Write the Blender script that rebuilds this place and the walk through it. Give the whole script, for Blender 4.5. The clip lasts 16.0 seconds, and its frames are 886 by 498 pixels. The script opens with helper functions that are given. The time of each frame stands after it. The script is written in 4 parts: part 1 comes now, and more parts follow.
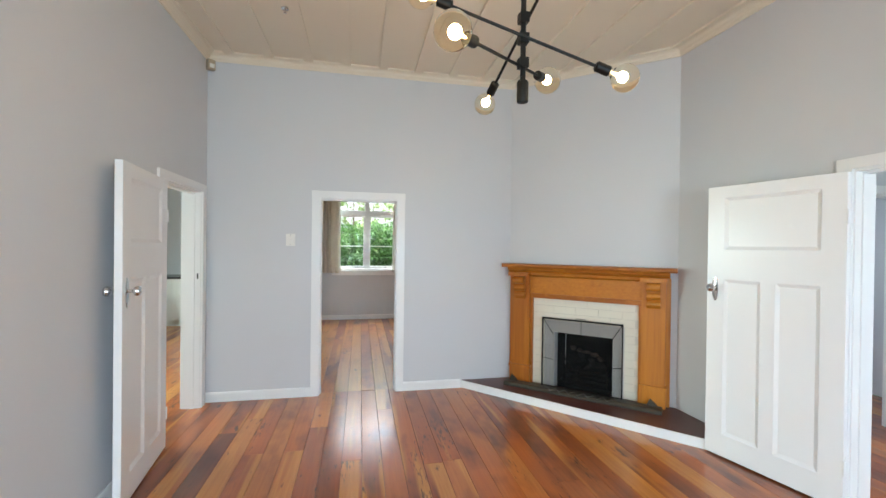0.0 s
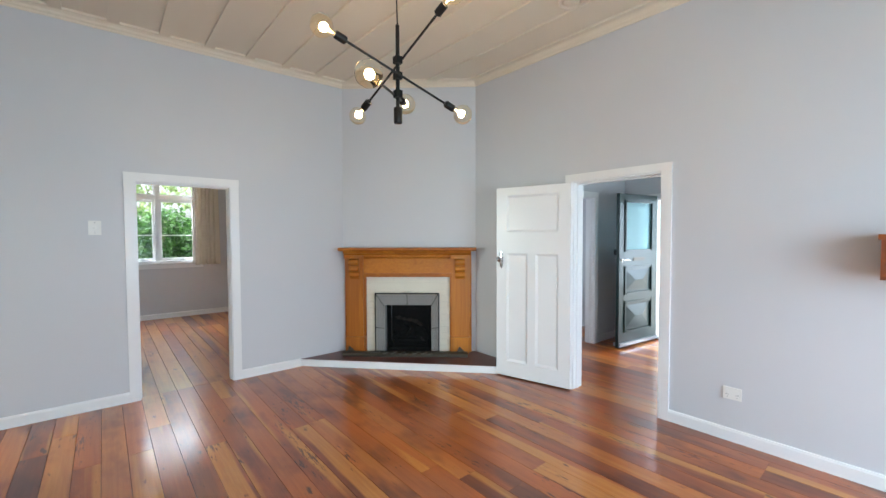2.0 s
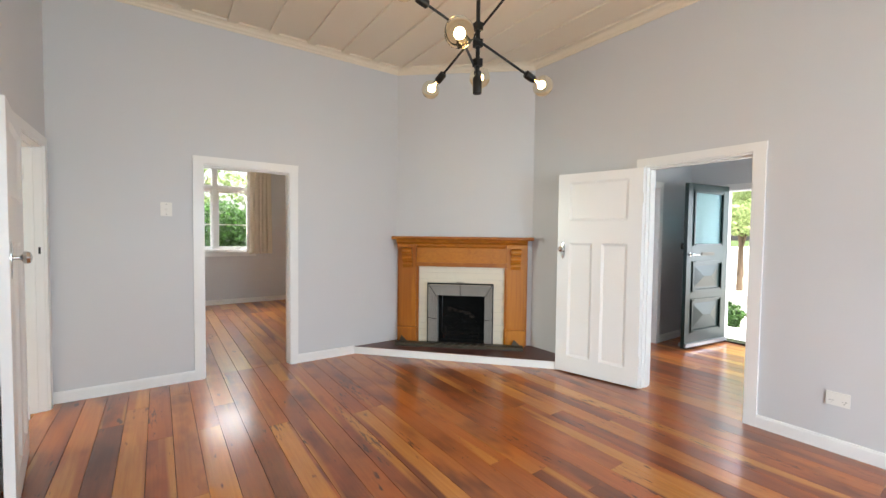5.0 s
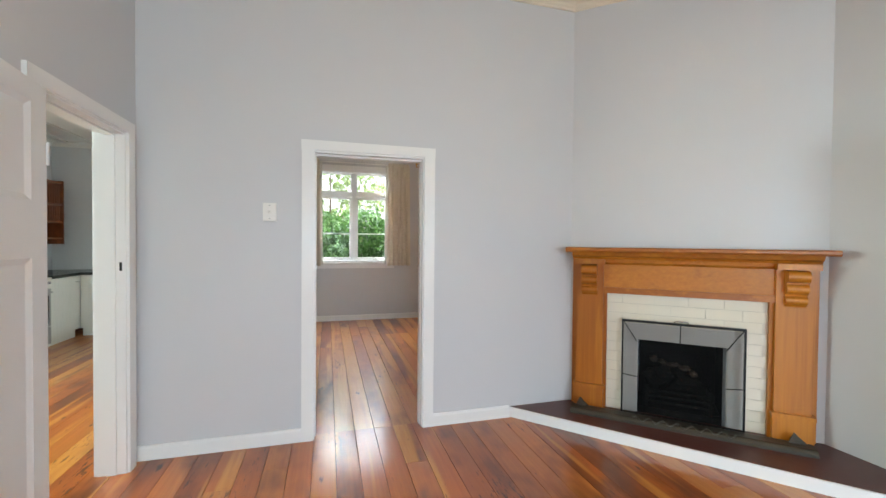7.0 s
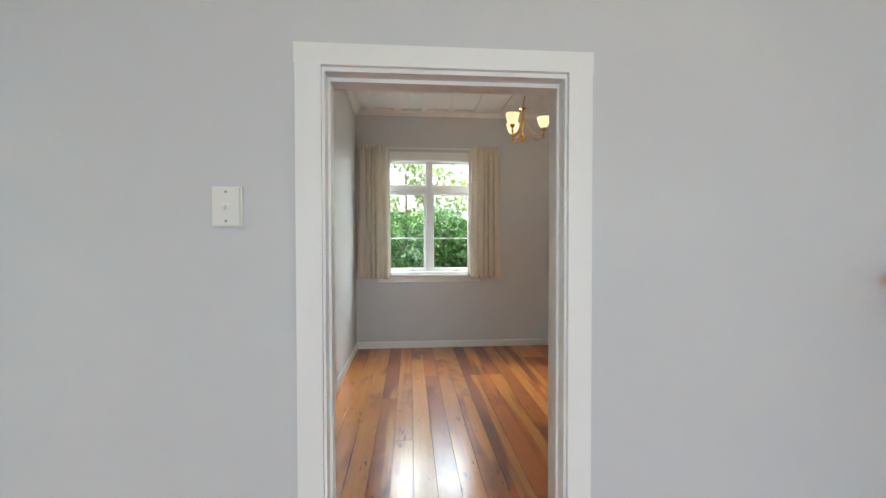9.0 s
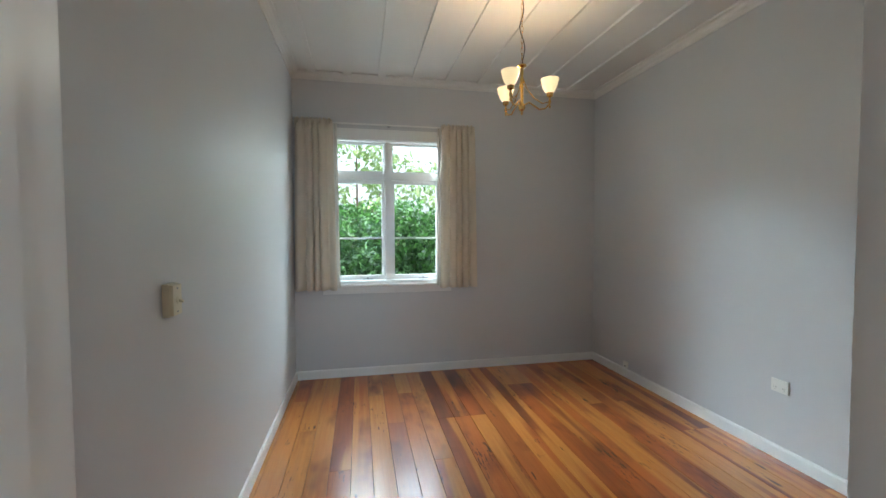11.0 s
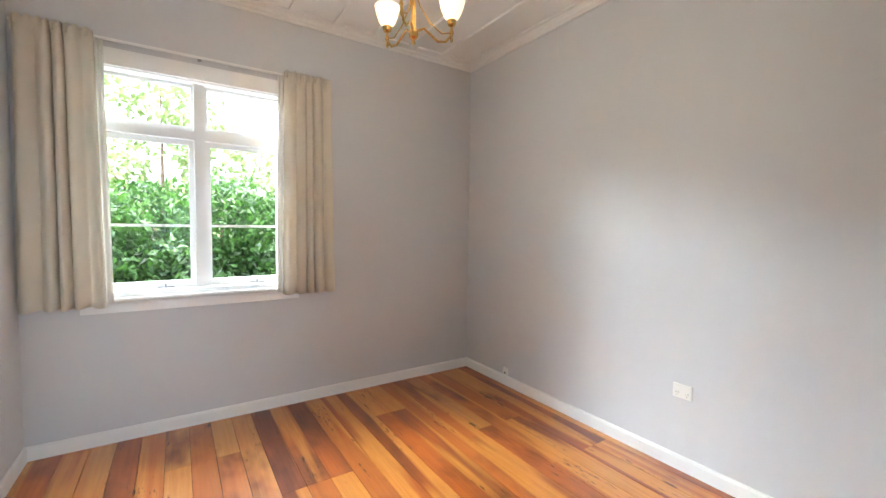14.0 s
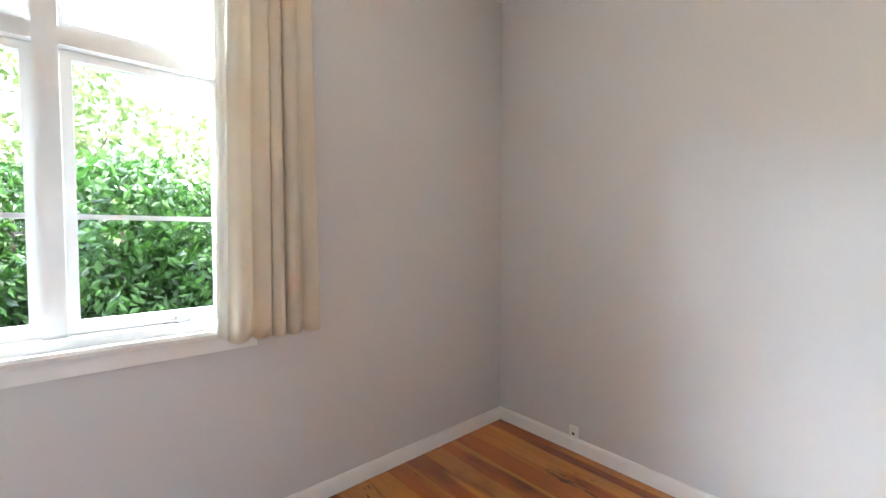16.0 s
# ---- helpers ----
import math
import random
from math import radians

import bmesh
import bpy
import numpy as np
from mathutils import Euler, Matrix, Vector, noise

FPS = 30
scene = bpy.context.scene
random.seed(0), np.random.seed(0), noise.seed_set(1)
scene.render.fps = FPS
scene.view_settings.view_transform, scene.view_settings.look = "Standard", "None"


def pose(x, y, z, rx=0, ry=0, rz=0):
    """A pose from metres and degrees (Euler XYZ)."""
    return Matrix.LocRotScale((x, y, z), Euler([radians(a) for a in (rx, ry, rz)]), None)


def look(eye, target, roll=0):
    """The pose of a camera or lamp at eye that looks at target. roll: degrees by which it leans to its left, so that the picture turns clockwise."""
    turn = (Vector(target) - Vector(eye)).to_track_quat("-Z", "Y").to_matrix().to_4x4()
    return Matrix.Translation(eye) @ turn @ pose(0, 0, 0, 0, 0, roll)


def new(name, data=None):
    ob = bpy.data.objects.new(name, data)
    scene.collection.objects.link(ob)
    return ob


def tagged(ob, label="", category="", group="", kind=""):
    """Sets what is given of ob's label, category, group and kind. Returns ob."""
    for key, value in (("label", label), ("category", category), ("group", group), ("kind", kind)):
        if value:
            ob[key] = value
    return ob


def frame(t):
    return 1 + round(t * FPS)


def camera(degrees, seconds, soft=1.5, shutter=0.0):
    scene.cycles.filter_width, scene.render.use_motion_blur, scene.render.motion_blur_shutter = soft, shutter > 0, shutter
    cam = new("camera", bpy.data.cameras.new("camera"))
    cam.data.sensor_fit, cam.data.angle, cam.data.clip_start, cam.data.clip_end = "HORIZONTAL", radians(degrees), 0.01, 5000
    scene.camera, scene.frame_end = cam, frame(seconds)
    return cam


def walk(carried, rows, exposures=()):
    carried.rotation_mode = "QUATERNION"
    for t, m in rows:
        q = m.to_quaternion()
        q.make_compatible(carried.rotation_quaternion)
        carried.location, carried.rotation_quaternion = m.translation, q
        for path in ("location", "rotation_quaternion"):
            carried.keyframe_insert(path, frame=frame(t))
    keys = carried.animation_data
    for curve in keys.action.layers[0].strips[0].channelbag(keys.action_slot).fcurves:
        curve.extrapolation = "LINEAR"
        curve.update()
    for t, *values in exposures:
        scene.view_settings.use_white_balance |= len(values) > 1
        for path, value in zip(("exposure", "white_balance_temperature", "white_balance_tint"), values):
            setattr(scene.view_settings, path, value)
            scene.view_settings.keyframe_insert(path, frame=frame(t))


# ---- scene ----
cam = camera(95.1, 16.0)
PATH = [
    (0, (0.032, 0.185, 1.507), (0.432, 2.144, 1.495), 0.7),
    (0.5, (-0.181, 0.158, 1.539), (0.707, 1.949, 1.585), 0.7),
    (1, (-0.310, 0.065, 1.557), (0.835, 1.704, 1.598), 0.6),
    (1.5, (-0.468, -0.070, 1.534), (0.751, 1.515, 1.513), 0.0),
    (2, (-0.594, -0.140, 1.484), (0.692, 1.390, 1.415), -0.2),
    (2.5, (-0.755, -0.209, 1.424), (0.595, 1.263, 1.323), -0.3),
    (3, (-0.835, -0.256, 1.345), (0.581, 1.151, 1.228), -0.4),
    (3.2, (-0.843, -0.269, 1.334), (0.592, 1.118, 1.208), -0.2),
    (5.3, (-0.647, 0.245, 1.385), (0.390, 1.954, 1.334), 0.8),
    (5.5, (-0.607, 0.365, 1.398), (0.349, 2.122, 1.363), 0.9),
    (6, (-0.503, 0.711, 1.393), (0.319, 2.535, 1.363), 1.2),
    (6.5, (-0.417, 1.099, 1.428), (0.306, 2.963, 1.383), 1.0),
    (7, (-0.271, 1.499, 1.368), (0.276, 3.423, 1.333), 0.5),
    (7.5, (-0.204, 1.886, 1.383), (0.196, 3.845, 1.348), 0.6),
    (8, (-0.168, 2.292, 1.418), (0.102, 4.274, 1.394), 0.0),
    (8.5, (-0.100, 2.733, 1.430), (0.061, 4.722, 1.400), -0.1),
    (10.8, (-0.095, 4.122, 1.541), (0.169, 6.104, 1.474), -0.2),
    (11, (-0.147, 4.203, 1.541), (0.255, 6.161, 1.466), -0.2),
    (11.5, (-0.210, 4.311, 1.545), (0.492, 6.182, 1.467), 0.3),
    (12, (-0.202, 4.362, 1.554), (0.711, 6.140, 1.484), 0.7),
    (12.5, (-0.127, 4.431, 1.527), (0.893, 6.150, 1.463), 1.0),
    (13, (-0.004, 4.580, 1.525), (1.071, 6.264, 1.448), 1.2),
    (13.5, (0.068, 4.784, 1.496), (1.159, 6.458, 1.407), 1.0),
    (14, (0.013, 5.150, 1.502), (1.108, 6.820, 1.398), 0.7),
    (14.5, (-0.009, 5.525, 1.458), (1.043, 7.223, 1.356), -0.3),
    (15, (0.029, 5.936, 1.493), (1.058, 7.647, 1.378), -0.5),
    (15.5, (0.083, 6.348, 1.490), (1.218, 7.990, 1.357), -0.0),
    (16, (0.264, 6.624, 1.431), (1.582, 8.126, 1.353), 0.0),
]
EXPOSURES = [(0.0, 2.03, 6350, 6), (1.0, 1.85, 5950, 6), (3.2, 1.93, 6550, 9), (5.5, 1.98, 6950, 11), (6.5, 2.03, 6650, 9), (8.0, 2.03, 6450, 7), (8.7, 2.0, 6450, 6),
             (10.8, 1.62, 5800, 0), (11.0, 1.67, 5750, 0), (11.5, 2.45, 5750, 4), (12.5, 2.58, 6100, 6), (13.5, 2.6, 6250, 8), (15.0, 2.78, 6150, 9), (16.0, 2.72, 6050, 8)]
walk(cam, [(t, look(eye, target, roll)) for t, eye, target, roll in PATH], EXPOSURES)

# ---- world, sun, added daylight panels ----
SUN_EL, SUN_AZ = 58.0, 205.0   # degrees; azimuth clockwise from +y
world = bpy.data.worlds.new("world")
scene.world = world
world.use_nodes = True
wn = world.node_tree
sky = wn.nodes.new("ShaderNodeTexSky")
sky.sky_type, sky.sun_disc = "NISHITA", False
sky.sun_elevation, sky.sun_rotation = radians(SUN_EL), radians(SUN_AZ)
wn.nodes["Background"].inputs["Strength"].default_value = 0.15
sky.dust_density, sky.air_density = 4.0, 1.0
grey = wn.nodes.new("ShaderNodeHueSaturation")           # thin bright haze
grey.inputs["Saturation"].default_value = 0.35
wn.links.new(sky.outputs[0], grey.inputs["Color"])
wn.links.new(grey.outputs[0], wn.nodes["Background"].inputs["Color"])

sun = new("sun", bpy.data.lights.new("sun", "SUN"))
sun.data.energy, sun.data.angle, sun.data.color = 2.8, radians(0.5), (1.0, 0.95, 0.88)
sun_dir = Vector((math.sin(radians(SUN_AZ)) * math.cos(radians(SUN_EL)), math.cos(radians(SUN_AZ)) * math.cos(radians(SUN_EL)), math.sin(radians(SUN_EL))))
sun.matrix_world = look(sun_dir * 60, (0, 0, 0))


def daylight_panel(name, eye, target, w, h, watts, colour=(0.86, 0.93, 1.0)):
    lamp = new(name, bpy.data.lights.new(name, "AREA"))
    lamp.data.shape, lamp.data.size, lamp.data.size_y, lamp.data.energy, lamp.data.color = "RECTANGLE", w, h, watts, colour
    lamp.matrix_world = look(eye, target)
    return lamp


def bulb_light(name, at, watts, radius, colour=(1.0, 0.70, 0.38)):
    lamp = new(name, bpy.data.lights.new(name, "POINT"))
    lamp.data.energy, lamp.data.shadow_soft_size, lamp.data.color = watts, radius, colour
    lamp.location = at


# all nine panels are added area lamps standing in for the sky's daylight
daylight_panel("sky_light_south", (0.5, -2.30, 1.40), (0.5, 2.0, -0.2), 3.1, 1.45, 40, (0.62, 0.81, 1.0))
# hidden fill panels outside the window, added to brighten bedroom walls and floor
daylight_panel("sky_fill_bedroom", (0.17, 10.9, 4.5), (0.17, 8.2, 1.2), 4.6, 3.2, 200, (0.90, 0.96, 1.0))
daylight_panel("sky_fill_bedroom_west", (-2.6, 11.3, 3.75), (0.2, 8.66, 1.65), 1.7, 1.1, 180, (0.88, 0.95, 1.0))
daylight_panel("sky_fill_bedroom_east", (2.75, 10.9, 3.2), (0.2, 8.66, 1.65), 1.8, 1.6, 45, (0.88, 0.99, 1.0))
# unseen fill panel above the porch, added to brighten the hall
daylight_panel("sky_fill_front_door", (7.2, 1.90, 3.5), (4.9, 1.85, 0.7), 2.4, 1.2, 120)
# made-up daylight sources for hall and side room, both out of view
daylight_panel("sky_fill_hall_south", (4.15, 0.12, 1.55), (4.2, 2.2, 1.2), 1.0, 1.0, 4, (0.62, 0.80, 1.0))
daylight_panel("sky_fill_side_room", (3.70, 4.46, 1.55), (3.9, 3.0, 1.0), 0.8, 1.0, 5, (0.72, 0.83, 1.0))
# unseen panel south of the porch, added to lift the hall's north wall
daylight_panel("sky_fill_porch", (6.9, -0.2, 1.5), (5.0, 2.2, 1.3), 1.5, 2.2, 45, (0.66, 0.82, 1.0))
# fill panel behind an unseen kitchen opening, both added to light the room
daylight_panel("sky_fill_kitchen", (-4.45, 4.6, 1.7), (-2, 5.2, 1.1), 1.5, 1.2, 46, (0.80, 0.98, 0.95))


# ---- materials ----
def nodes(name):
    m = bpy.data.materials.new(name)
    m.use_nodes = True
    return m, m.node_tree, m.node_tree.nodes["Principled BSDF"]


def mix(t, fac, a, b, blend="MIX"):
    n = t.nodes.new("ShaderNodeMix")
    n.data_type, n.blend_type = "RGBA", blend
    for sock, v in ((n.inputs[0], fac), (n.inputs[6], a), (n.inputs[7], b)):
        if isinstance(v, bpy.types.NodeSocket):
            t.links.new(v, sock)
        else:
            sock.default_value = (*v, 1) if isinstance(v, tuple) else v
    return n.outputs[2]


def noise_tex(t, vec, scale, detail=4.0, rough=0.55):
    n = t.nodes.new("ShaderNodeTexNoise")
    n.inputs["Scale"].default_value, n.inputs["Detail"].default_value, n.inputs["Roughness"].default_value = scale, detail, rough
    t.links.new(vec, n.inputs["Vector"])
    return n.outputs["Fac"]


def ramp(t, fac, stops):
    n = t.nodes.new("ShaderNodeValToRGB")
    while len(n.color_ramp.elements) < len(stops):
        n.color_ramp.elements.new(0.5)
    for e, (p, c) in zip(n.color_ramp.elements, stops):
        e.position, e.color = p, (*c, 1)
    t.links.new(fac, n.inputs[0])
    return n.outputs[0]


def bump(t, b, height, strength, distance):
    n = t.nodes.new("ShaderNodeBump")
    n.inputs["Strength"].default_value, n.inputs["Distance"].default_value = strength, distance
    t.links.new(height, n.inputs["Height"])
    t.links.new(n.outputs[0], b.inputs["Normal"])


def mapped(t, vec, scale, shift=None):
    n = t.nodes.new("ShaderNodeMapping")
    n.inputs["Scale"].default_value = scale
    t.links.new(vec, n.inputs["Vector"])
    if shift:
        t.links.new(shift, n.inputs["Location"])
    return n.outputs[0]


def surface(name, colour, rough=0.5, metal=0.0, vary=0.08, scale=3.0, grain=60.0, bumpy=0.1, dist=0.002, coat=0.0):
    """Plain paint, metal or stone: broad mottling, fine grain, slight relief and uneven gloss."""
    m, t, b = nodes(name)
    pos = t.nodes.new("ShaderNodeNewGeometry").outputs["Position"]
    broad, fine = noise_tex(t, pos, scale), noise_tex(t, pos, grain, 3)
    dark, light = tuple(c * (1 - vary) for c in colour), tuple(min(1, c * (1 + vary)) for c in colour)
    c = mix(t, broad, dark, light)
    c = mix(t, 0.25, c, mix(t, fine, dark, light))
    t.links.new(c, b.inputs["Base Color"])
    r = t.nodes.new("ShaderNodeMapRange")
    r.inputs[3].default_value, r.inputs[4].default_value = max(0.02, rough * 0.92), min(1, rough * 1.08)
    t.links.new(noise_tex(t, pos, scale * 4), r.inputs[0])
    t.links.new(r.outputs[0], b.inputs["Roughness"])
    b.inputs["Metallic"].default_value, b.inputs["Coat Weight"].default_value = metal, coat
    bump(t, b, fine, bumpy, dist)
    return m


def wood(name, pale, deep, axis=1, rough=0.25, coat=0.3):
    """Grained timber along one axis; each piece takes its own tone."""
    m, t, b = nodes(name)
    geo = t.nodes.new("ShaderNodeNewGeometry")
    rnd = t.nodes.new("ShaderNodeObjectInfo").outputs["Random"]
    shift = t.nodes.new("ShaderNodeVectorMath")
    shift.operation, shift.inputs[1].default_value = "SCALE", (1, 1, 1)
    comb = t.nodes.new("ShaderNodeCombineXYZ")
    for i in range(3):
        t.links.new(rnd, comb.inputs[i])
    t.links.new(comb.outputs[0], shift.inputs[0])
    shift.inputs["Scale"].default_value = 70.0
    def stretched(along, across):
        s = [across] * 3
        s[axis] = along
        return mapped(t, geo.outputs["Position"], s, shift.outputs[0])
    grain = noise_tex(t, stretched(1.6, 45.0), 1.0, 6, 0.6)
    bands = noise_tex(t, stretched(0.6, 8.0), 1.0, 4, 0.6)
    tone = mix(t, rnd, pale, deep)
    c = mix(t, ramp(t, bands, [(0.52, (0, 0, 0)), (0.58, (1, 1, 1))]), tone, mix(t, 0.42, tone, pale))
    c = mix(t, ramp(t, bands, [(0.36, (1, 1, 1)), (0.43, (0, 0, 0))]), c, mix(t, 0.42, c, deep))
    c = mix(t, 0.9, c, mix(t, grain, (0.25, 0.25, 0.25), (0.75, 0.75, 0.75)), "SOFT_LIGHT")
    t.links.new(c, b.inputs["Base Color"])
    r = t.nodes.new("ShaderNodeMapRange")
    r.inputs[3].default_value, r.inputs[4].default_value = rough - 0.06, rough + 0.10
    t.links.new(noise_tex(t, geo.outputs["Position"], 2.5), r.inputs[0])
    t.links.new(r.outputs[0], b.inputs["Roughness"])
    b.inputs["Coat Weight"].default_value, b.inputs["Coat Roughness"].default_value = coat, 0.10
    bump(t, b, grain, 0.12, 0.001)
    return m


def floor_timber(name, tones, sap, island=False):
    """Varnished native boards: red heartwood, pale sapwood streaks, dark blotches, nicks and old nail marks."""
    m, t, b = nodes(name)
    geo = t.nodes.new("ShaderNodeNewGeometry")
    rnd = geo.outputs["Random Per Island"] if island else t.nodes.new("ShaderNodeObjectInfo").outputs["Random"]
    comb = t.nodes.new("ShaderNodeCombineXYZ")
    for i, k in enumerate((61.0, 83.0, 47.0)):
        n = t.nodes.new("ShaderNodeMath")
        n.operation, n.inputs[1].default_value = "MULTIPLY", k
        t.links.new(rnd, n.inputs[0])
        t.links.new(n.outputs[0], comb.inputs[i])
    def tex(along, across, detail=4, rough=0.55):
        return noise_tex(t, mapped(t, geo.outputs["Position"], (across, along, across), comb.outputs[0]), 1.0, detail, rough)
    def mask(v, lo, hi, top=1.0):
        return ramp(t, v, [(lo, (0, 0, 0)), (hi, (top, top, top))])
    c = ramp(t, rnd, tones)
    c = mix(t, mask(tex(0.8, 4.0, 2), 0.42, 0.68, 0.7), c, (0.48, 0.118, 0.013))
    c = mix(t, mask(tex(1.5, 3.5, 3, 0.6), 0.50, 0.70, 0.8), c, (0.10, 0.021, 0.005))
    c = mix(t, mask(tex(0.30, 4.6, 2.5, 0.5), sap, sap + 0.045, 0.8), c, mix(t, tex(3.0, 40.0, 5, 0.65), (0.46, 0.145, 0.017), (0.66, 0.30, 0.062)))
    c = mix(t, 0.85, c, mix(t, tex(1.8, 55.0, 6, 0.65), (0.22, 0.22, 0.22), (0.78, 0.78, 0.78)), "SOFT_LIGHT")
    c = mix(t, mask(tex(4.5, 17.0, 2), 0.70, 0.76, 0.85), c, (0.035, 0.012, 0.005))
    both = t.nodes.new("ShaderNodeMath")
    both.operation = "MULTIPLY"
    t.links.new(tex(11.0, 75.0, 3, 0.6), both.inputs[0]), t.links.new(tex(1.1, 4.0, 2), both.inputs[1])
    c = mix(t, mask(both.outputs[0], 0.375, 0.42, 0.8), c, (0.04, 0.014, 0.006))
    t.links.new(c, b.inputs["Base Color"])
    b.inputs["Roughness"].default_value, b.inputs["Specular IOR Level"].default_value = 0.4, 0.2
    r = t.nodes.new("ShaderNodeMapRange")
    r.inputs[3].default_value, r.inputs[4].default_value = 0.11, 0.26
    t.links.new(noise_tex(t, geo.outputs["Position"], 3.0), r.inputs[0])
    b.inputs["Coat Weight"].default_value, b.inputs["Coat IOR"].default_value = 0.85, 1.62
    t.links.new(r.outputs[0], b.inputs["Coat Roughness"])
    bump(t, b, tex(1.5, 14.0, 3), 0.10, 0.002)
    t.links.new(b.inputs["Normal"].links[0].from_socket, b.inputs["Coat Normal"])
    return m


def glowing(name, colour, strength):
    m, t, b = nodes(name)
    b.inputs["Base Color"].default_value = (*colour, 1)
    b.inputs["Emission Color"].default_value, b.inputs["Emission Strength"].default_value = (*colour, 1), strength
    return m


def clear(name, tint=(1, 1, 1), rough=0.0, ior=1.45):
    m, t, b = nodes(name)
    b.inputs["Base Color"].default_value = (*tint, 1)
    b.inputs["Transmission Weight"].default_value, b.inputs["Roughness"].default_value, b.inputs["IOR"].default_value = 1.0, rough, ior
    return m


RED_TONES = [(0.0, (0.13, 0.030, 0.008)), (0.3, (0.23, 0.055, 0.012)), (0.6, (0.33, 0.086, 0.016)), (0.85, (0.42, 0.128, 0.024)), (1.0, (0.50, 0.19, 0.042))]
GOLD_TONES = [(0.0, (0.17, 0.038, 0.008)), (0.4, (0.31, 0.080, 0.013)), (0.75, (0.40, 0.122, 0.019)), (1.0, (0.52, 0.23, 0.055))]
M_WALL = surface("wall_paint", (0.605, 0.61, 0.625), 0.43, vary=0.025, scale=1.2, grain=90, bumpy=0.02, dist=0.0006)
M_WHITE = surface("white_gloss_paint", (0.82, 0.82, 0.81), 0.3, vary=0.012, scale=2, grain=30, bumpy=0.01, dist=0.0004)
M_CEIL = surface("cream_ceiling_paint", (0.74, 0.66, 0.53), 0.5, vary=0.03, scale=2, grain=40, bumpy=0.08, dist=0.001)
M_CEILB = surface("white_ceiling_paint", (0.76, 0.75, 0.73), 0.4, vary=0.02, scale=2, grain=40, bumpy=0.08, dist=0.001)
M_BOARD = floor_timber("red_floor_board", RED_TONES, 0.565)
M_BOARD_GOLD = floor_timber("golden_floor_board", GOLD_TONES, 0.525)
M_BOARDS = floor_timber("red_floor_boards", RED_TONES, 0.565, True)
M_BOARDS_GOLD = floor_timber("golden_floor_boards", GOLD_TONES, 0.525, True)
M_GAP = surface("dark_floor_gap", (0.03, 0.015, 0.008), 0.8)
M_MANTEL = wood("varnished_rimu", (0.53, 0.19, 0.014), (0.33, 0.095, 0.007), 2, 0.42, 0.08)
M_MANTELX = wood("varnished_rimu_level", (0.53, 0.19, 0.014), (0.33, 0.095, 0.007), 0, 0.42, 0.08)
M_SHELF = wood("dark_varnished_wood", (0.26, 0.066, 0.011), (0.15, 0.034, 0.006), 1, 0.3, 0.3)
M_TILE = surface("cream_glazed_tile", (0.76, 0.71, 0.58), 0.18, vary=0.05, scale=6, coat=0.3)
M_GROUT = surface("grey_grout", (0.64, 0.60, 0.50), 0.9)
M_STONE = surface("grey_fire_surround", (0.52, 0.50, 0.47), 0.6, vary=0.15, scale=9, bumpy=0.2)
M_SOOT = surface("sooted_firebrick", (0.012, 0.011, 0.010), 0.9, vary=0.5, scale=8, bumpy=0.4, dist=0.01)
M_SOOT.node_tree.nodes["Principled BSDF"].inputs["Specular IOR Level"].default_value = 0.05
M_ASH = surface("pale_burnt_firebrick", (0.07, 0.05, 0.036), 0.95, vary=0.4, scale=20)
M_HEARTH = surface("dark_red_hearth_tile", (0.085, 0.026, 0.020), 0.35, vary=0.2, scale=7)
M_BLACK = surface("matt_black_metal", (0.012, 0.012, 0.012), 0.45, 0.6, vary=0.2)
M_IRON = surface("dark_bronze_iron", (0.075, 0.065, 0.05), 0.45, 0.6, vary=0.3, scale=10, bumpy=0.3)
M_CAST = surface("worn_cast_iron", (0.16, 0.15, 0.13), 0.4, 0.7, vary=0.3, scale=14)
M_GAUZE = surface("black_wire_gauze", (0.006, 0.006, 0.006), 0.9, 0.0)
M_GAUZE.node_tree.nodes["Principled BSDF"].inputs["Alpha"].default_value = 0.16
M_BRASS = surface("polished_brass", (0.72, 0.47, 0.15), 0.18, 1.0, vary=0.1, scale=12)
M_CHROME = surface("polished_chrome", (0.62, 0.62, 0.62), 0.12, 1.0, vary=0.05)
M_STEEL = surface("brushed_steel", (0.36, 0.36, 0.37), 0.32, 0.9, vary=0.08)
M_PLASTIC = surface("white_plastic", (0.80, 0.79, 0.75), 0.3, vary=0.02)
M_CREAM = surface("cream_plastic", (0.72, 0.66, 0.50), 0.3, vary=0.03)
M_BEIGE = surface("beige_plastic", (0.42, 0.34, 0.24), 0.4, vary=0.04)
M_DGREEN = surface("dark_green_gloss_paint", (0.006, 0.024, 0.021), 0.33, vary=0.15, coat=0.0)
M_CURTAIN = surface("cream_linen_curtain", (0.73, 0.665, 0.555), 0.85, vary=0.06, scale=5, grain=400, bumpy=0.2)
M_LINING = surface("white_curtain_lining", (0.78, 0.77, 0.72), 0.85, vary=0.04)
M_CAB = surface("white_cabinet_paint", (0.76, 0.77, 0.74), 0.35, vary=0.02)
M_BENCH = surface("dark_laminate", (0.02, 0.018, 0.018), 0.25, vary=0.2)
M_SPLASH = surface("pale_green_glazed_tile", (0.50, 0.64, 0.54), 0.12, vary=0.08, scale=8, coat=0.4)
M_OVEN = surface("black_oven_glass", (0.006, 0.006, 0.007), 0.22, vary=0.1)
M_CONCRETE = surface("pale_concrete_path", (0.62, 0.60, 0.56), 0.85, vary=0.15, scale=2, bumpy=0.3)
M_GRASS = surface("lawn_grass", (0.07, 0.12, 0.03), 0.9, vary=0.4, scale=4, grain=90, bumpy=0.6, dist=0.02)
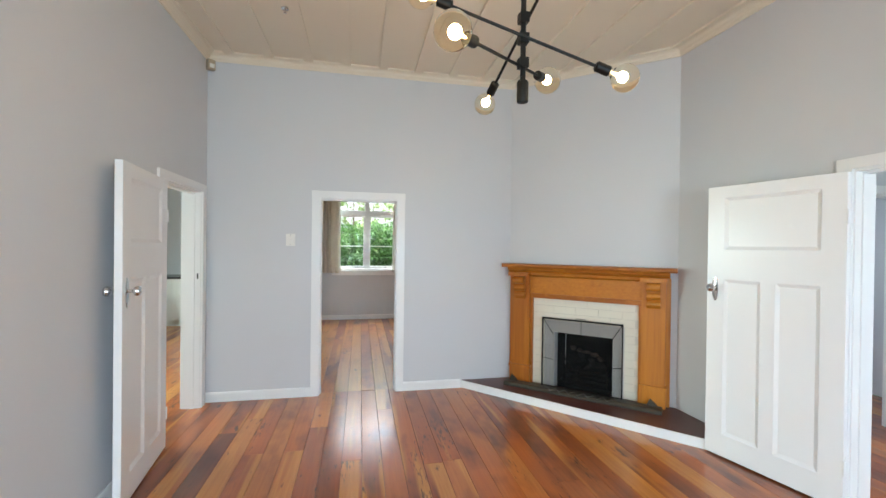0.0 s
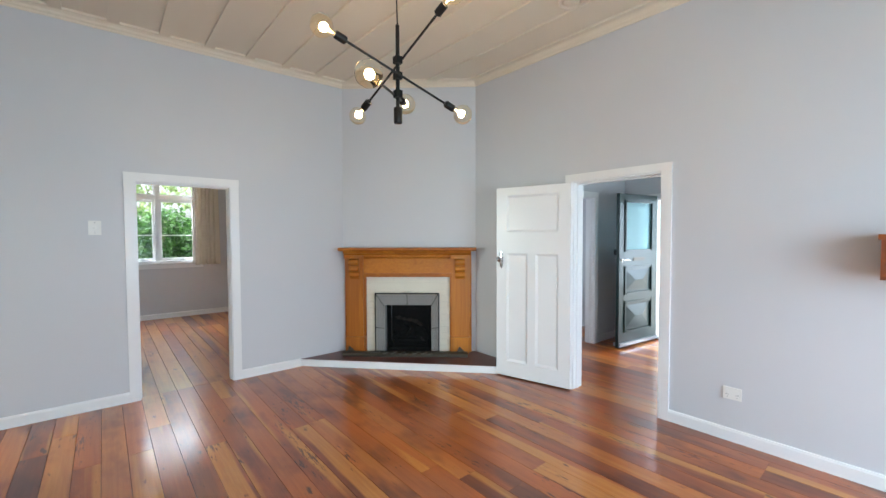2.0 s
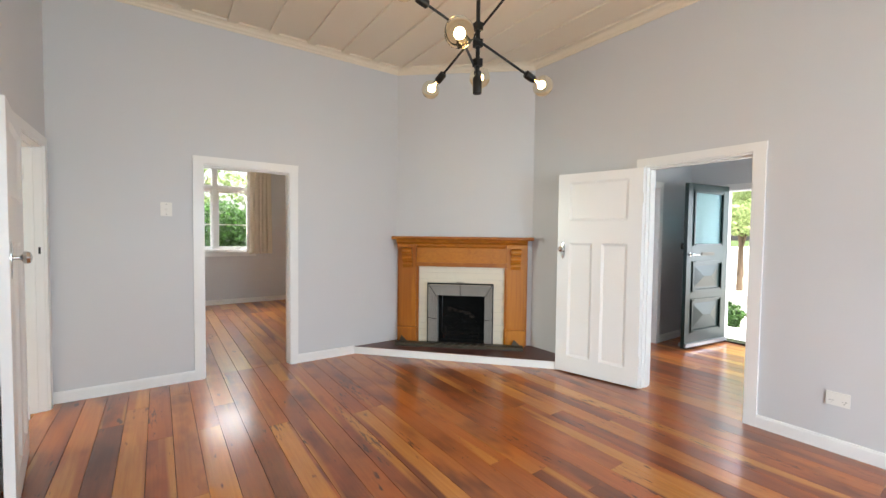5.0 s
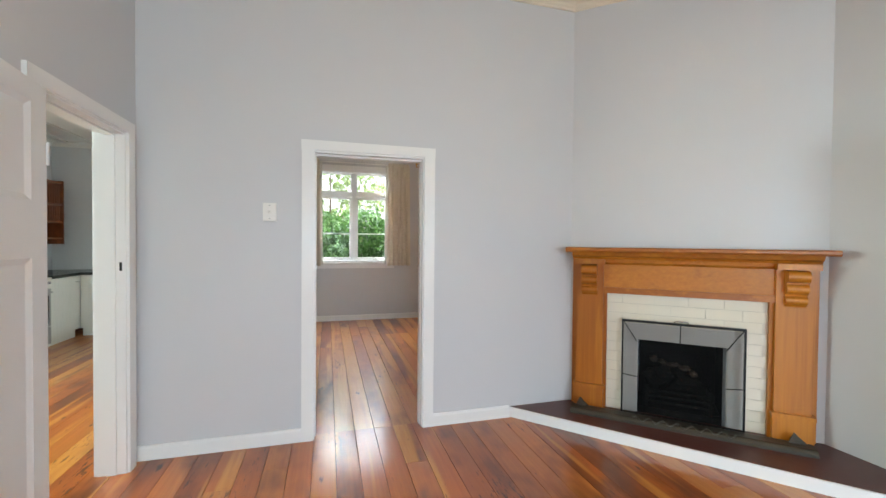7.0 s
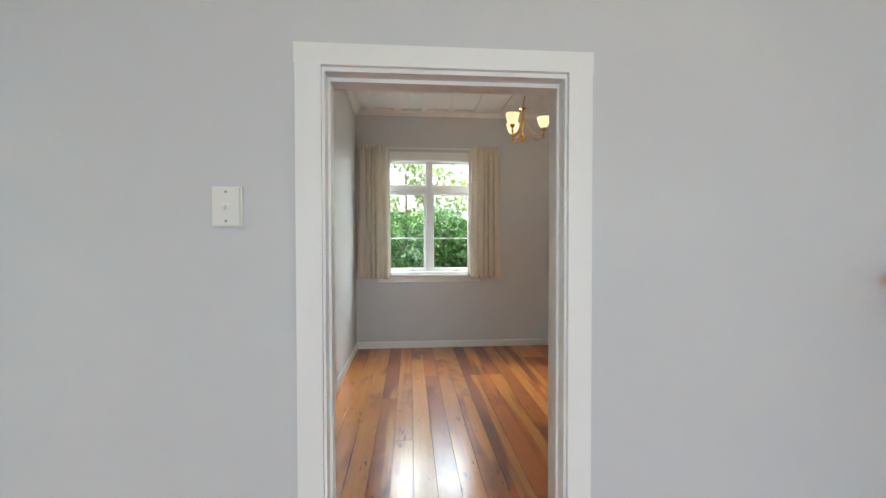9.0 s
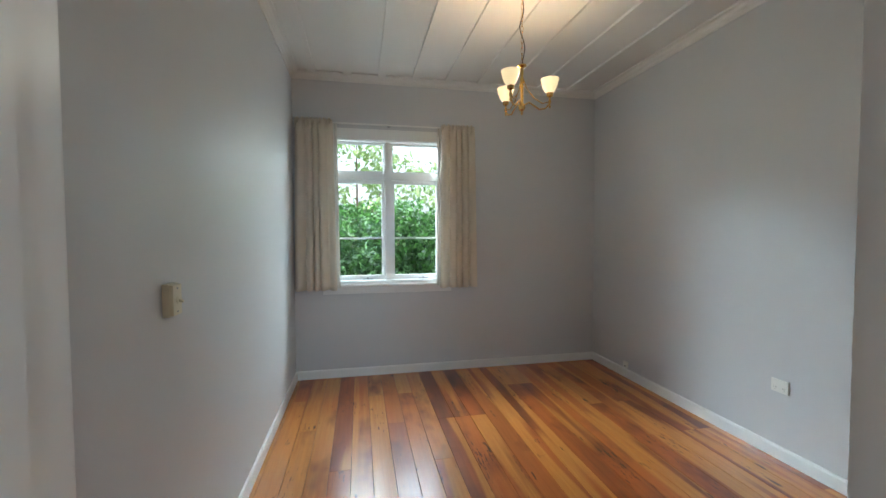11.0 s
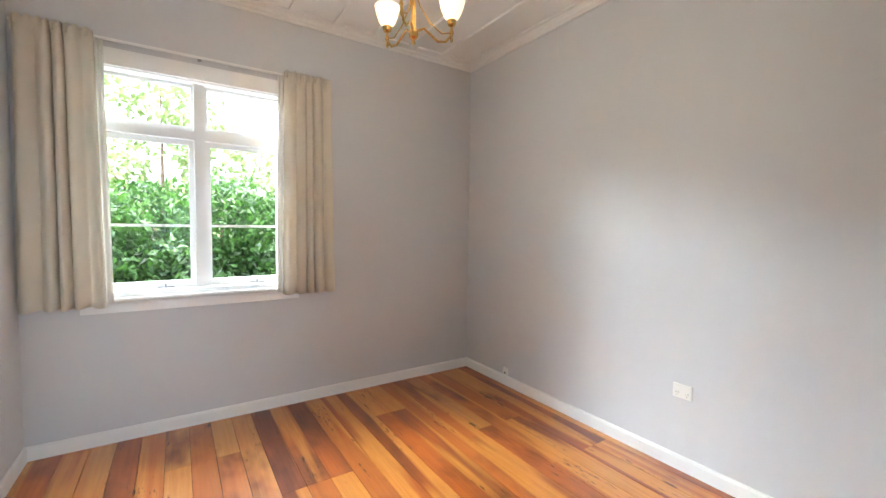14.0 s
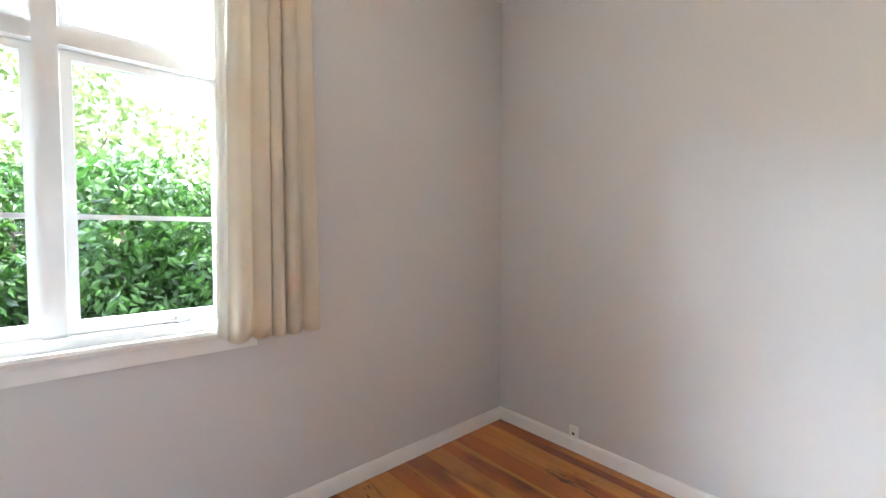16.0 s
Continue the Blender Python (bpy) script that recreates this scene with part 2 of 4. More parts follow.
M_BARK = surface("grey_brown_bark", (0.12, 0.085, 0.06), 0.9, vary=0.3, scale=8, grain=40, bumpy=0.6, dist=0.01)
M_OUTWALL = surface("weatherboard_paint", (0.7, 0.7, 0.66), 0.6, vary=0.04)
M_GLASS = clear("window_glass", (1, 1, 1), 0.0, 1.12)
M_FROST = clear("frosted_glass", (0.30, 0.56, 0.58), 0.5)
M_FROST.node_tree.nodes["Principled BSDF"].inputs["Transmission Weight"].default_value = 0.55
M_BULB = clear("amber_bulb_glass", (1.0, 0.91, 0.72), 0.0, 1.07)
M_FIL = glowing("bulb_filament_glow", (1.0, 0.62, 0.24), 4.0)
M_CUP = glowing("lit_frosted_shade", (1.0, 0.74, 0.40), 0.28)
M_LENS = glowing("lit_kitchen_shade", (1.0, 0.97, 0.9), 1.0)


def leaf_material(name, dark, bright):
    m, t, b = nodes(name)
    geo = t.nodes.new("ShaderNodeNewGeometry")
    c = mix(t, geo.outputs["Random Per Island"], dark, bright)
    t.links.new(c, b.inputs["Base Color"])
    b.inputs["Roughness"].default_value = 0.45
    tr = t.nodes.new("ShaderNodeBsdfTranslucent")
    t.links.new(mix(t, 0.5, c, bright), tr.inputs[0])
    add = t.nodes.new("ShaderNodeMixShader")
    add.inputs[0].default_value = 0.35
    t.links.new(b.outputs[0], add.inputs[1])
    t.links.new(tr.outputs[0], add.inputs[2])
    t.links.new(add.outputs[0], t.nodes["Material Output"].inputs[0])
    return m


for cloth_mat in (M_CURTAIN, M_LINING):                   # daylight glows through the cloth
    ct = cloth_mat.node_tree
    cb = ct.nodes["Principled BSDF"]
    tr = ct.nodes.new("ShaderNodeBsdfTranslucent")
    ct.links.new(cb.inputs["Base Color"].links[0].from_socket, tr.inputs[0])
    both = ct.nodes.new("ShaderNodeMixShader")
    both.inputs[0].default_value = 0.2
    ct.links.new(cb.outputs[0], both.inputs[1])
    ct.links.new(tr.outputs[0], both.inputs[2])
    ct.links.new(both.outputs[0], ct.nodes["Material Output"].inputs[0])
M_LEAF = leaf_material("shrub_leaves", (0.006, 0.028, 0.006), (0.06, 0.15, 0.024))
M_LEAFB = leaf_material("tree_leaves", (0.16, 0.25, 0.08), (0.42, 0.52, 0.24))


# ---- building helpers ----
def box(bm, x0, x1, y0, y1, z0, z1):
    v = [bm.verts.new((x, y, z)) for x in (x0, x1) for y in (y0, y1) for z in (z0, z1)]
    for f in ((0, 1, 3, 2), (4, 6, 7, 5), (0, 4, 5, 1), (2, 3, 7, 6), (0, 2, 6, 4), (1, 5, 7, 3)):
        bm.faces.new([v[i] for i in f])


def boxes(*list_of):
    bm = bmesh.new()
    for b in list_of:
        box(bm, *b)
    return bm


def rounded(bm, width, segments=2, angle=40):
    es = [e for e in bm.edges if len(e.link_faces) == 2 and e.calc_face_angle(0) > radians(angle)]
    bmesh.ops.bevel(bm, geom=es, offset=width, segments=segments, affect="EDGES", clamp_overlap=True)
    return bm


def rbox(x0, x1, y0, y1, z0, z1, width=0.003, segments=2):
    return rounded(boxes((x0, x1, y0, y1, z0, z1)), width, segments)


def prism(points, z0, z1):
    """A straight prism over a plan outline given anticlockwise."""
    bm = bmesh.new()
    lo, hi = [bm.verts.new((*p, z0)) for p in points], [bm.verts.new((*p, z1)) for p in points]
    n = len(points)
    bm.faces.new(hi), bm.faces.new(lo[::-1])
    for i in range(n):
        bm.faces.new((lo[i], lo[(i + 1) % n], hi[(i + 1) % n], hi[i]))
    return bm


def profile_x(points, x0, x1):
    """A moulding along x with a (y, z) outline."""
    bm = prism(points, x0, x1)
    bm.transform(Matrix(((0, 0, 1, 0), (1, 0, 0, 0), (0, 1, 0, 0), (0, 0, 0, 1))))
    return bm


def lathe(points, steps=20, axis=None):
    """A turned solid from (radius, z) pairs."""
    bm = bmesh.new()
    rings = [[bm.verts.new((r * math.cos(2 * math.pi * i / steps), r * math.sin(2 * math.pi * i / steps), z)) for i in range(steps)] for r, z in points]
    for a, b in zip(rings, rings[1:]):
        for i in range(steps):
            bm.faces.new((a[i], a[(i + 1) % steps], b[(i + 1) % steps], b[i]))
    bm.faces.new(rings[0][::-1]), bm.faces.new(rings[-1])
    return bm


def tube(points, r, steps=8):
    bm = bmesh.new()
    pts, rings, side = [Vector(p) for p in points], [], None
    for i, p in enumerate(pts):
        d = (pts[min(i + 1, len(pts) - 1)] - pts[max(i - 1, 0)]).normalized()
        side = d.orthogonal().normalized() if side is None else (side - d * side.dot(d)).normalized()
        up = d.cross(side)
        rr = r[i] if isinstance(r, (list, tuple)) else r
        rings.append([bm.verts.new(p + rr * (math.cos(2 * math.pi * k / steps) * side + math.sin(2 * math.pi * k / steps) * up)) for k in range(steps)])
    for a, b in zip(rings, rings[1:]):
        for i in range(steps):
            bm.faces.new((a[i], a[(i + 1) % steps], b[(i + 1) % steps], b[i]))
    bm.faces.new(rings[0][::-1]), bm.faces.new(rings[-1])
    return bm


def moved(bm, m):
    bm.transform(m)
    return bm


def joined(*bms):
    out = bmesh.new()
    for b in bms:
        me = bpy.data.meshes.new("joined")
        b.to_mesh(me)
        out.from_mesh(me)
        bpy.data.meshes.remove(me)
        b.free()
    return out


def part(name, bm, material, parent=None, label="", smooth=False):
    me = bpy.data.meshes.new(name)
    bmesh.ops.recalc_face_normals(bm, faces=bm.faces)
    bm.to_mesh(me)
    bm.free()
    if smooth:
        me.shade_smooth()
        me.set_sharp_from_angle(angle=radians(35))
    me.materials.append(material)
    ob = new(name, me)
    ob.parent = parent
    return tagged(ob, label)


def thing(name, m, label, category, group="", kind=""):
    ob = new(name)
    ob.empty_display_size = 0.1
    ob.matrix_basis = m
    return tagged(ob, label, category, group, kind)


def setting(name, bm, material, label, category, smooth=False):
    return tagged(part(name, bm, material, None, "", smooth), label, category, "", "structure")


# ---- plan ----
XW, XE, YN, YS, TW = -1.40, 2.83, 4.40, -2.20, 0.14      # living room faces, wall thickness
BW, BE, BN, BS = -0.82, 2.64, 8.66, YN + 0.14             # bedroom faces
KW, KN, KS = -4.25, 8.95, 2.2                           # kitchen
HE, HN, HS = 5.36, 2.74, 0.2                            # hall
CL, CB, CK, CH, TOP = 3.31, 3.22, 2.82, 2.75, 3.50      # ceilings: living, bedroom, kitchen, hall
DOOR = 1.99


def wall(name, along, a0, a1, b0, b1, holes=(), label="pale grey painted plaster wall"):
    """A wall along x or y from a0 to a1, b0 to b1 thick, with openings (from, to, sill, head)."""
    cuts, runs = sorted(holes), []
    at = a0
    for h0, h1, s, t in cuts:
        runs.append((at, h0, 0, TOP))
        if s > 0:
            runs.append((h0, h1, 0, s))
        runs.append((h0, h1, t, TOP))
        at = h1
    runs.append((at, a1, 0, TOP))
    bm = bmesh.new()
    for p, q, s, t in runs:
        box(bm, *((p, q, b0, b1) if along == "x" else (b0, b1, p, q)), s, t)
    return setting(name, bm, M_WALL, label, "wall")


D1 = (-0.376, 0.418)      # doorway between living room and bedroom, along x
D2 = (3.505, 4.275)         # to the kitchen, along y
D3 = (1.206, 2.02)         # to the hall, along y
D4 = (1.42, 2.32)         # front door, along y
W1 = (-0.46, 0.79, 1.00, 2.58)
wall("wall_living_north", "x", XW - TW, XE + TW, YN, BS, [(*D1, 0, DOOR)])
wall("wall_living_west", "y", YS, YN, XW - TW, XW, [(*D2, 0, DOOR)])
wall("wall_living_east", "y", YS, YN, XE, XE + TW, [(*D3, 0, DOOR)])
wall("wall_living_south", "x", XW - TW, XE + TW, YS - TW, YS, [(-1.1, 2.1, 0.62, 2.18)])
wall("wall_bedroom_west", "y", BS, BN, BW - TW, BW)
wall("wall_bedroom_east", "y", BS, BN, BE, BE + TW)
wall("wall_bedroom_north", "x", BW - TW, BE + TW, BN, BN + 0.18, [W1])
# this wall's opening is added out of view to admit the fill panel
wall("wall_kitchen_west", "y", KS, KN, KW - TW, KW, [(3.8, 5.4, 1.0, 2.3)])
wall("wall_kitchen_north", "x", KW - TW, BW - TW, KN, KN + TW)
wall("wall_kitchen_south", "x", KW - TW, XW - TW, KS - TW, KS)
wall("wall_hall_east", "y", HS, 4.4, HE, HE + TW, [(*D4, 0, 2.05)])
wall("wall_hall_north", "x", XE + TW, HE, HN, HN + 0.1, [(3.60, 4.50, 0, DOOR)])
# openings in the next two walls are added to hold fill panels
wall("wall_hall_south", "x", XE + TW, HE + TW, HS - TW, HS, [(3.60, 4.70, 1.0, 2.1)])
wall("wall_side_room", "x", XE + TW, HE + TW, 4.4, 4.4 + TW, [(3.25, 4.15, 1.0, 2.1)])

# corner chimney breast, with its fire opening
CA, CZ = Vector((1.645, YN)), Vector((XE, 3.325))
CD = (CZ - CA).normalized()
CIN = Vector((-CD.y, CD.x))                              # into the corner
FIRE = Matrix.Translation((CA.x, CA.y, 0)) @ Matrix.Rotation(math.atan2(CD.y, CD.x), 4, "Z")
CLEN = (CZ - CA).length
F0, F1, FTOP = 0.52, 1.10, 0.64
FW = 0.966                                               # the surround is a little narrower than its drawing
FIREX = FIRE @ Matrix.Diagonal((FW, 1, 1, 1))
breast = boxes((0, F0 * FW, 0, 0.12, 0, TOP), (F1 * FW, CLEN, 0, 0.12, 0, TOP), (F0 * FW, F1 * FW, 0, 0.12, FTOP, TOP))
setting("wall_chimney_breast", moved(breast, FIRE), M_WALL, "pale grey painted corner chimney breast", "wall")
box_in = boxes((F0, F1, 0.46, 0.50, 0, 0.9), (F0 - 0.04, F0, 0.12, 0.46, 0, 0.9), (F1, F1 + 0.04, 0.12, 0.46, 0, 0.9), (F0, F1, 0.12, 0.46, 0.75, 0.79), (F0, F1, 0.12, 0.46, 0.0, 0.085))
setting("fireplace_recess", moved(box_in, FIREX), M_SOOT, "soot-blackened brick fireplace recess", "fireplace")
setting("wall_bedroom_chimney", prism([(BE, BS), (BE, 5.50), (1.52, BS)], 0, TOP), M_WALL, "pale grey painted corner chimney back", "wall")


def board_ceiling(name, x0, x1, y0, y1, z, material, label, pitch=0.36, strip=0.085):
    """Lining boards with raised cover strips along y."""
    bm = boxes((x0, x1, y0, y1, z, z + 0.12))
    x = x0 + 0.16
    while x + strip < x1:
        b = rbox(x, x + strip, y0, y1, z - 0.02, z + 0.004, 0.007, 2)
        me = bpy.data.meshes.new("strip")
        b.to_mesh(me)
        bm.from_mesh(me)
        bpy.data.meshes.remove(me)
        b.free()
        x += pitch
    setting(name, bm, material, label, "ceiling")


board_ceiling("ceiling_living", XW, XE, YS, YN, CL, M_CEIL, "cream painted board and batten ceiling")
board_ceiling("ceiling_bedroom", BW, BE, BS, BN, CB, M_CEILB, "white painted board and batten ceiling")
board_ceiling("ceiling_kitchen_south", KW, XW - TW, KS, BS, CK, M_CEILB, "pale painted board ceiling")
board_ceiling("ceiling_kitchen", KW, BW - TW, BS, KN, CK, M_CEILB, "pale painted board ceiling")
setting("ceiling_hall", boxes((XE + TW, HE, HS, 4.4, CH, CH + 0.12)), M_CEILB, "plain painted hall ceiling", "ceiling")
setting("roof", boxes((KW - 0.6, HE + 0.6, YS - 0.7, KN + 0.5, TOP, TOP + 0.15)), M_OUTWALL, "flat closing roof over the house", "roof")


def run_of(name, profile, a, b, material, label, category, side=1):
    """A moulding from a to b in plan, on a wall whose room lies to the left of the way (side 1)."""
    a, b = Vector(a), Vector(b)
    d = (b - a).normalized()
    m = Matrix(((d.x, -d.y * side, 0, a.x), (d.y, d.x * side, 0, a.y), (0, 0, 1, 0), (0, 0, 0, 1)))
    return setting(name, moved(profile_x(profile, 0, (b - a).length), m), material, label, category)


BASE = [(0, 0), (0.018, 0), (0.018, 0.075), (0.012, 0.09), (0, 0.09)]


def cornice(z):
    return [(0, z), (0, z - 0.075), (0.012, z - 0.075), (0.018, z - 0.06), (0.03, z - 0.05), (0.036, z - 0.035), (0.055, z - 0.022), (0.075, z - 0.018), (0.075, z)]


W = "white painted timber skirting board"
A = 0.065     # casing width
HL, HR = Vector((1.10, YN)), Vector((XE, 2.52))          # hearth corners on the walls
BASE_RUNS = [((D1[0] - A, YN), (XW, YN)), ((HL.x, YN), (D1[1] + A, YN)),
             ((XW, D2[0] - A), (XW, YS)), ((XE, YS), (XE, D3[0] - A)), ((XE, D3[1] + A), (XE, HR.y)), ((XW, YS), (XE, YS)),
             ((BE, BN), (BW, BN)), ((BW, BN), (BW, BS)), ((BE, 5.50), (BE, BN)), ((1.52, BS), (BE, 5.50)), ((D1[1] + A, BS), (1.52, BS)), ((BW, BS), (D1[0] - A, BS)),
             ((3.60 - A, HN), (XE + TW, HN)), ((HE, HN), (4.50 + A, HN)), ((HE, 4.4), (XE + TW, 4.4)), ((HE, D4[1] + A), (HE, HN))]
for a, b in BASE_RUNS:
    run_of("baseboard", BASE, a, b, M_WHITE, W, "skirting board")
for a, b in (((CA.x, YN), (XW, YN)), ((XE, CZ.y), (CA.x, CA.y)), ((XE, YS), (XE, CZ.y)), ((XW, YN), (XW, YS)), ((XW, YS), (XE, YS))):
    run_of("cornice_living", cornice(CL), a, b, M_CEIL, "cream painted moulded ceiling cornice", "cornice")
for a, b in (((BE, BN), (BW, BN)), ((BW, BN), (BW, BS)), ((BE, 5.50), (BE, BN)), ((1.52, BS), (BE, 5.50)), ((BW, BS), (1.52, BS))):
    run_of("cornice_bedroom", cornice(CB), a, b, M_CEILB, "white painted moulded ceiling cornice", "cornice")
for a, b in (((KW, KN), (KW, KS)), ((BW - TW, KN), (KW, KN))):
    run_of("cornice_kitchen", cornice(CK), a, b, M_CEILB, "pale painted kitchen cornice", "cornice")


def doorway(name, m, width, depth, label, stop=0.045):
    """Lining and casings of an opening: local x across, y through the wall from the near face, z up."""
    ob = thing(name, m, label, "door frame", "", "structure")
    for x0, x1 in ((0, 0.02), (width - 0.02, width)):
        part("jamb", rbox(x0, x1, -0.004, depth + 0.004, 0, DOOR - 0.02, 0.002), M_WHITE, ob)
    part("head", rbox(0, width, -0.004, depth + 0.004, DOOR - 0.02, DOOR, 0.002), M_WHITE, ob)
    for x0, x1 in ((0.02, 0.028), (width - 0.028, width - 0.02)):
        part("door_stop", rbox(x0, x1, stop, depth - 0.045, 0, DOOR - 0.032, 0.002), M_WHITE, ob)
    part("door_stop", rbox(0.02, width - 0.02, stop, depth - 0.045, DOOR - 0.032, DOOR - 0.02, 0.002), M_WHITE, ob)
    for y0, y1 in ((-0.02, -0.001), (depth + 0.001, depth + 0.02)):
        part("casing", rbox(-A, 0.012, y0, y1, 0, DOOR - 0.006, 0.004), M_WHITE, ob)
        part("casing", rbox(width - 0.012, width + A, y0, y1, 0, DOOR - 0.006, 0.004), M_WHITE, ob)
        part("casing", rbox(-A - 0.003, width + A + 0.003, y0, y1, DOOR - 0.006, DOOR + A - 0.006, 0.004), M_WHITE, ob)
    return ob


f1 = doorway("door_frame_bedroom", pose(D1[0], YN, 0), D1[1] - D1[0], BS - YN, "white painted timber frame of an open doorway")
f2 = doorway("door_frame_kitchen", pose(XW, D2[0], 0, 0, 0, 90), D2[1] - D2[0], TW, "white painted timber frame of the kitchen doorway")
f3 = doorway("door_frame_hall", pose(XE, D3[1], 0, 0, 0, -90), D3[1] - D3[0], TW, "white painted timber frame of the hall doorway")
f4 = doorway("door_frame_front", pose(HE, D4[1], 0, 0, 0, -90), D4[1] - D4[0], TW, "white painted frame of the open front door")
f5 = doorway("door_frame_side_room", pose(3.60, HN, 0), 0.90, 0.10, "white painted timber frame of a side room doorway")
part("strike_plate", rbox(D2[1] - D2[0] - 0.022, D2[1] - D2[0] - 0.0185, 0.014, 0.026, 1.185, 1.235, 0.0004), M_BLACK, f2, "small dark strike plate")
part("hinge", rbox(0.018, 0.026, BS - YN - 0.04, BS - YN + 0.004, 0.95, 1.0, 0.001), M_WHITE, f1, "painted-over latch keep")


def frame_with_panels(w, h, holes, thick, sink):
    """A framed leaf: solid stiles and rails round sunk, chamfered panels (x0, x1, z0, z1)."""
    xs = sorted({0, w, *[v for p in holes for v in p[:2]]})
    zs = sorted({0, h, *[v for p in holes for v in p[2:]]})
    bm = bmesh.new()
    for x0, x1 in zip(xs, xs[1:]):
        for z0, z1 in zip(zs, zs[1:]):
            if not any(p[0] <= x0 and x1 <= p[1] and p[2] <= z0 and z1 <= p[3] for p in holes):
                box(bm, x0, x1, -thick / 2, thick / 2, z0, z1)
    bmesh.ops.remove_doubles(bm, verts=bm.verts, dist=1e-5)
    bm.verts.index_update()
    bm.faces.ensure_lookup_table()
    keys = {}
    for f in bm.faces:
        keys.setdefault(tuple(sorted(v.index for v in f.verts)), []).append(f)
    bmesh.ops.delete(bm, geom=[f for fs in keys.values() if len(fs) > 1 for f in fs], context="FACES")
    return bm


def sunk_panel(p, thick, sink, chamfer=0.022):
    """A flat panel set back on both faces, with a sloping bead all round."""
    x0, x1, z0, z1 = p
    bm = boxes((x0, x1, -thick / 2 + sink, thick / 2 - sink, z0, z1))
    for s in (-1, 1):
        o = [(x0, z0), (x1, z0), (x1, z1), (x0, z1)]
        i = [(x0 + chamfer, z0 + chamfer), (x1 - chamfer, z0 + chamfer), (x1 - chamfer, z1 - chamfer), (x0 + chamfer, z1 - chamfer)]
        vo = [bm.verts.new((x, s * (thick / 2 - 0.001), z)) for x, z in o]
        vi = [bm.verts.new((x, s * (thick / 2 - sink - 0.0005), z)) for x, z in i]
        for k in range(4):
            bm.faces.new((vo[k], vo[(k + 1) % 4], vi[(k + 1) % 4], vi[k]))
    return bm


def knob(parent, x, z, side, thick):
    body = part("handle", moved(lathe([(0.009, 0), (0.009, 0.028), (0.014, 0.032), (0.026, 0.040), (0.030, 0.052), (0.026, 0.064), (0.010, 0.070), (0.002, 0.071)], 20), pose(x, side * thick / 2, z, -90 * side)), M_CHROME, parent, "polished chrome door knob", True)
    part("backplate", moved(lathe([(0.021, 0), (0.021, 0.003), (0.017, 0.005)], 20), pose(x, side * thick / 2, z - 0.01, -90 * side) @ Matrix.Diagonal((1, 4.2, 1, 1))), M_CHROME, body, "long oval chrome backplate", True)


def panel_door(name, m, w, label, knob_z=1.22):
    ob = thing(name, m, label, "door")
    t, h = 0.04, DOOR - 0.035
    panels = [(0.12, w - 0.12, 1.50, 1.87), (0.12, w / 2 - 0.045, 0.16, 1.28), (w / 2 + 0.045, w - 0.12, 0.16, 1.28)]
    part("door_frame", rounded(frame_with_panels(w, h, panels, t, 0.012), 0.002, 1), M_WHITE, ob)
    for p in panels:
        part("panel", sunk_panel(p, t, 0.011), M_WHITE, ob)
    for s in (-1, 1):
        knob(ob, w - 0.06, knob_z, s, t)
    for z in (0.2, 1.65):
        part("hinge", moved(lathe([(0.007, 0), (0.007, 0.09)], 10), pose(-0.004, 0.02, z)), M_WHITE, ob, "painted-over hinge")
    return ob


def swing(hx, hy, fx, fy):
    return pose(hx, hy, 0.012, 0, 0, math.degrees(math.atan2(fy - hy, fx - hx)))


panel_door("panel_door", swing(-1.376, 3.50, -1.275, 2.73), 0.775, "white three-panel timber door standing open to the wall")
panel_door("panel_door", swing(2.79, 2.005, 2.60, 2.765), 0.785, "white three-panel timber door open beside the hearth")


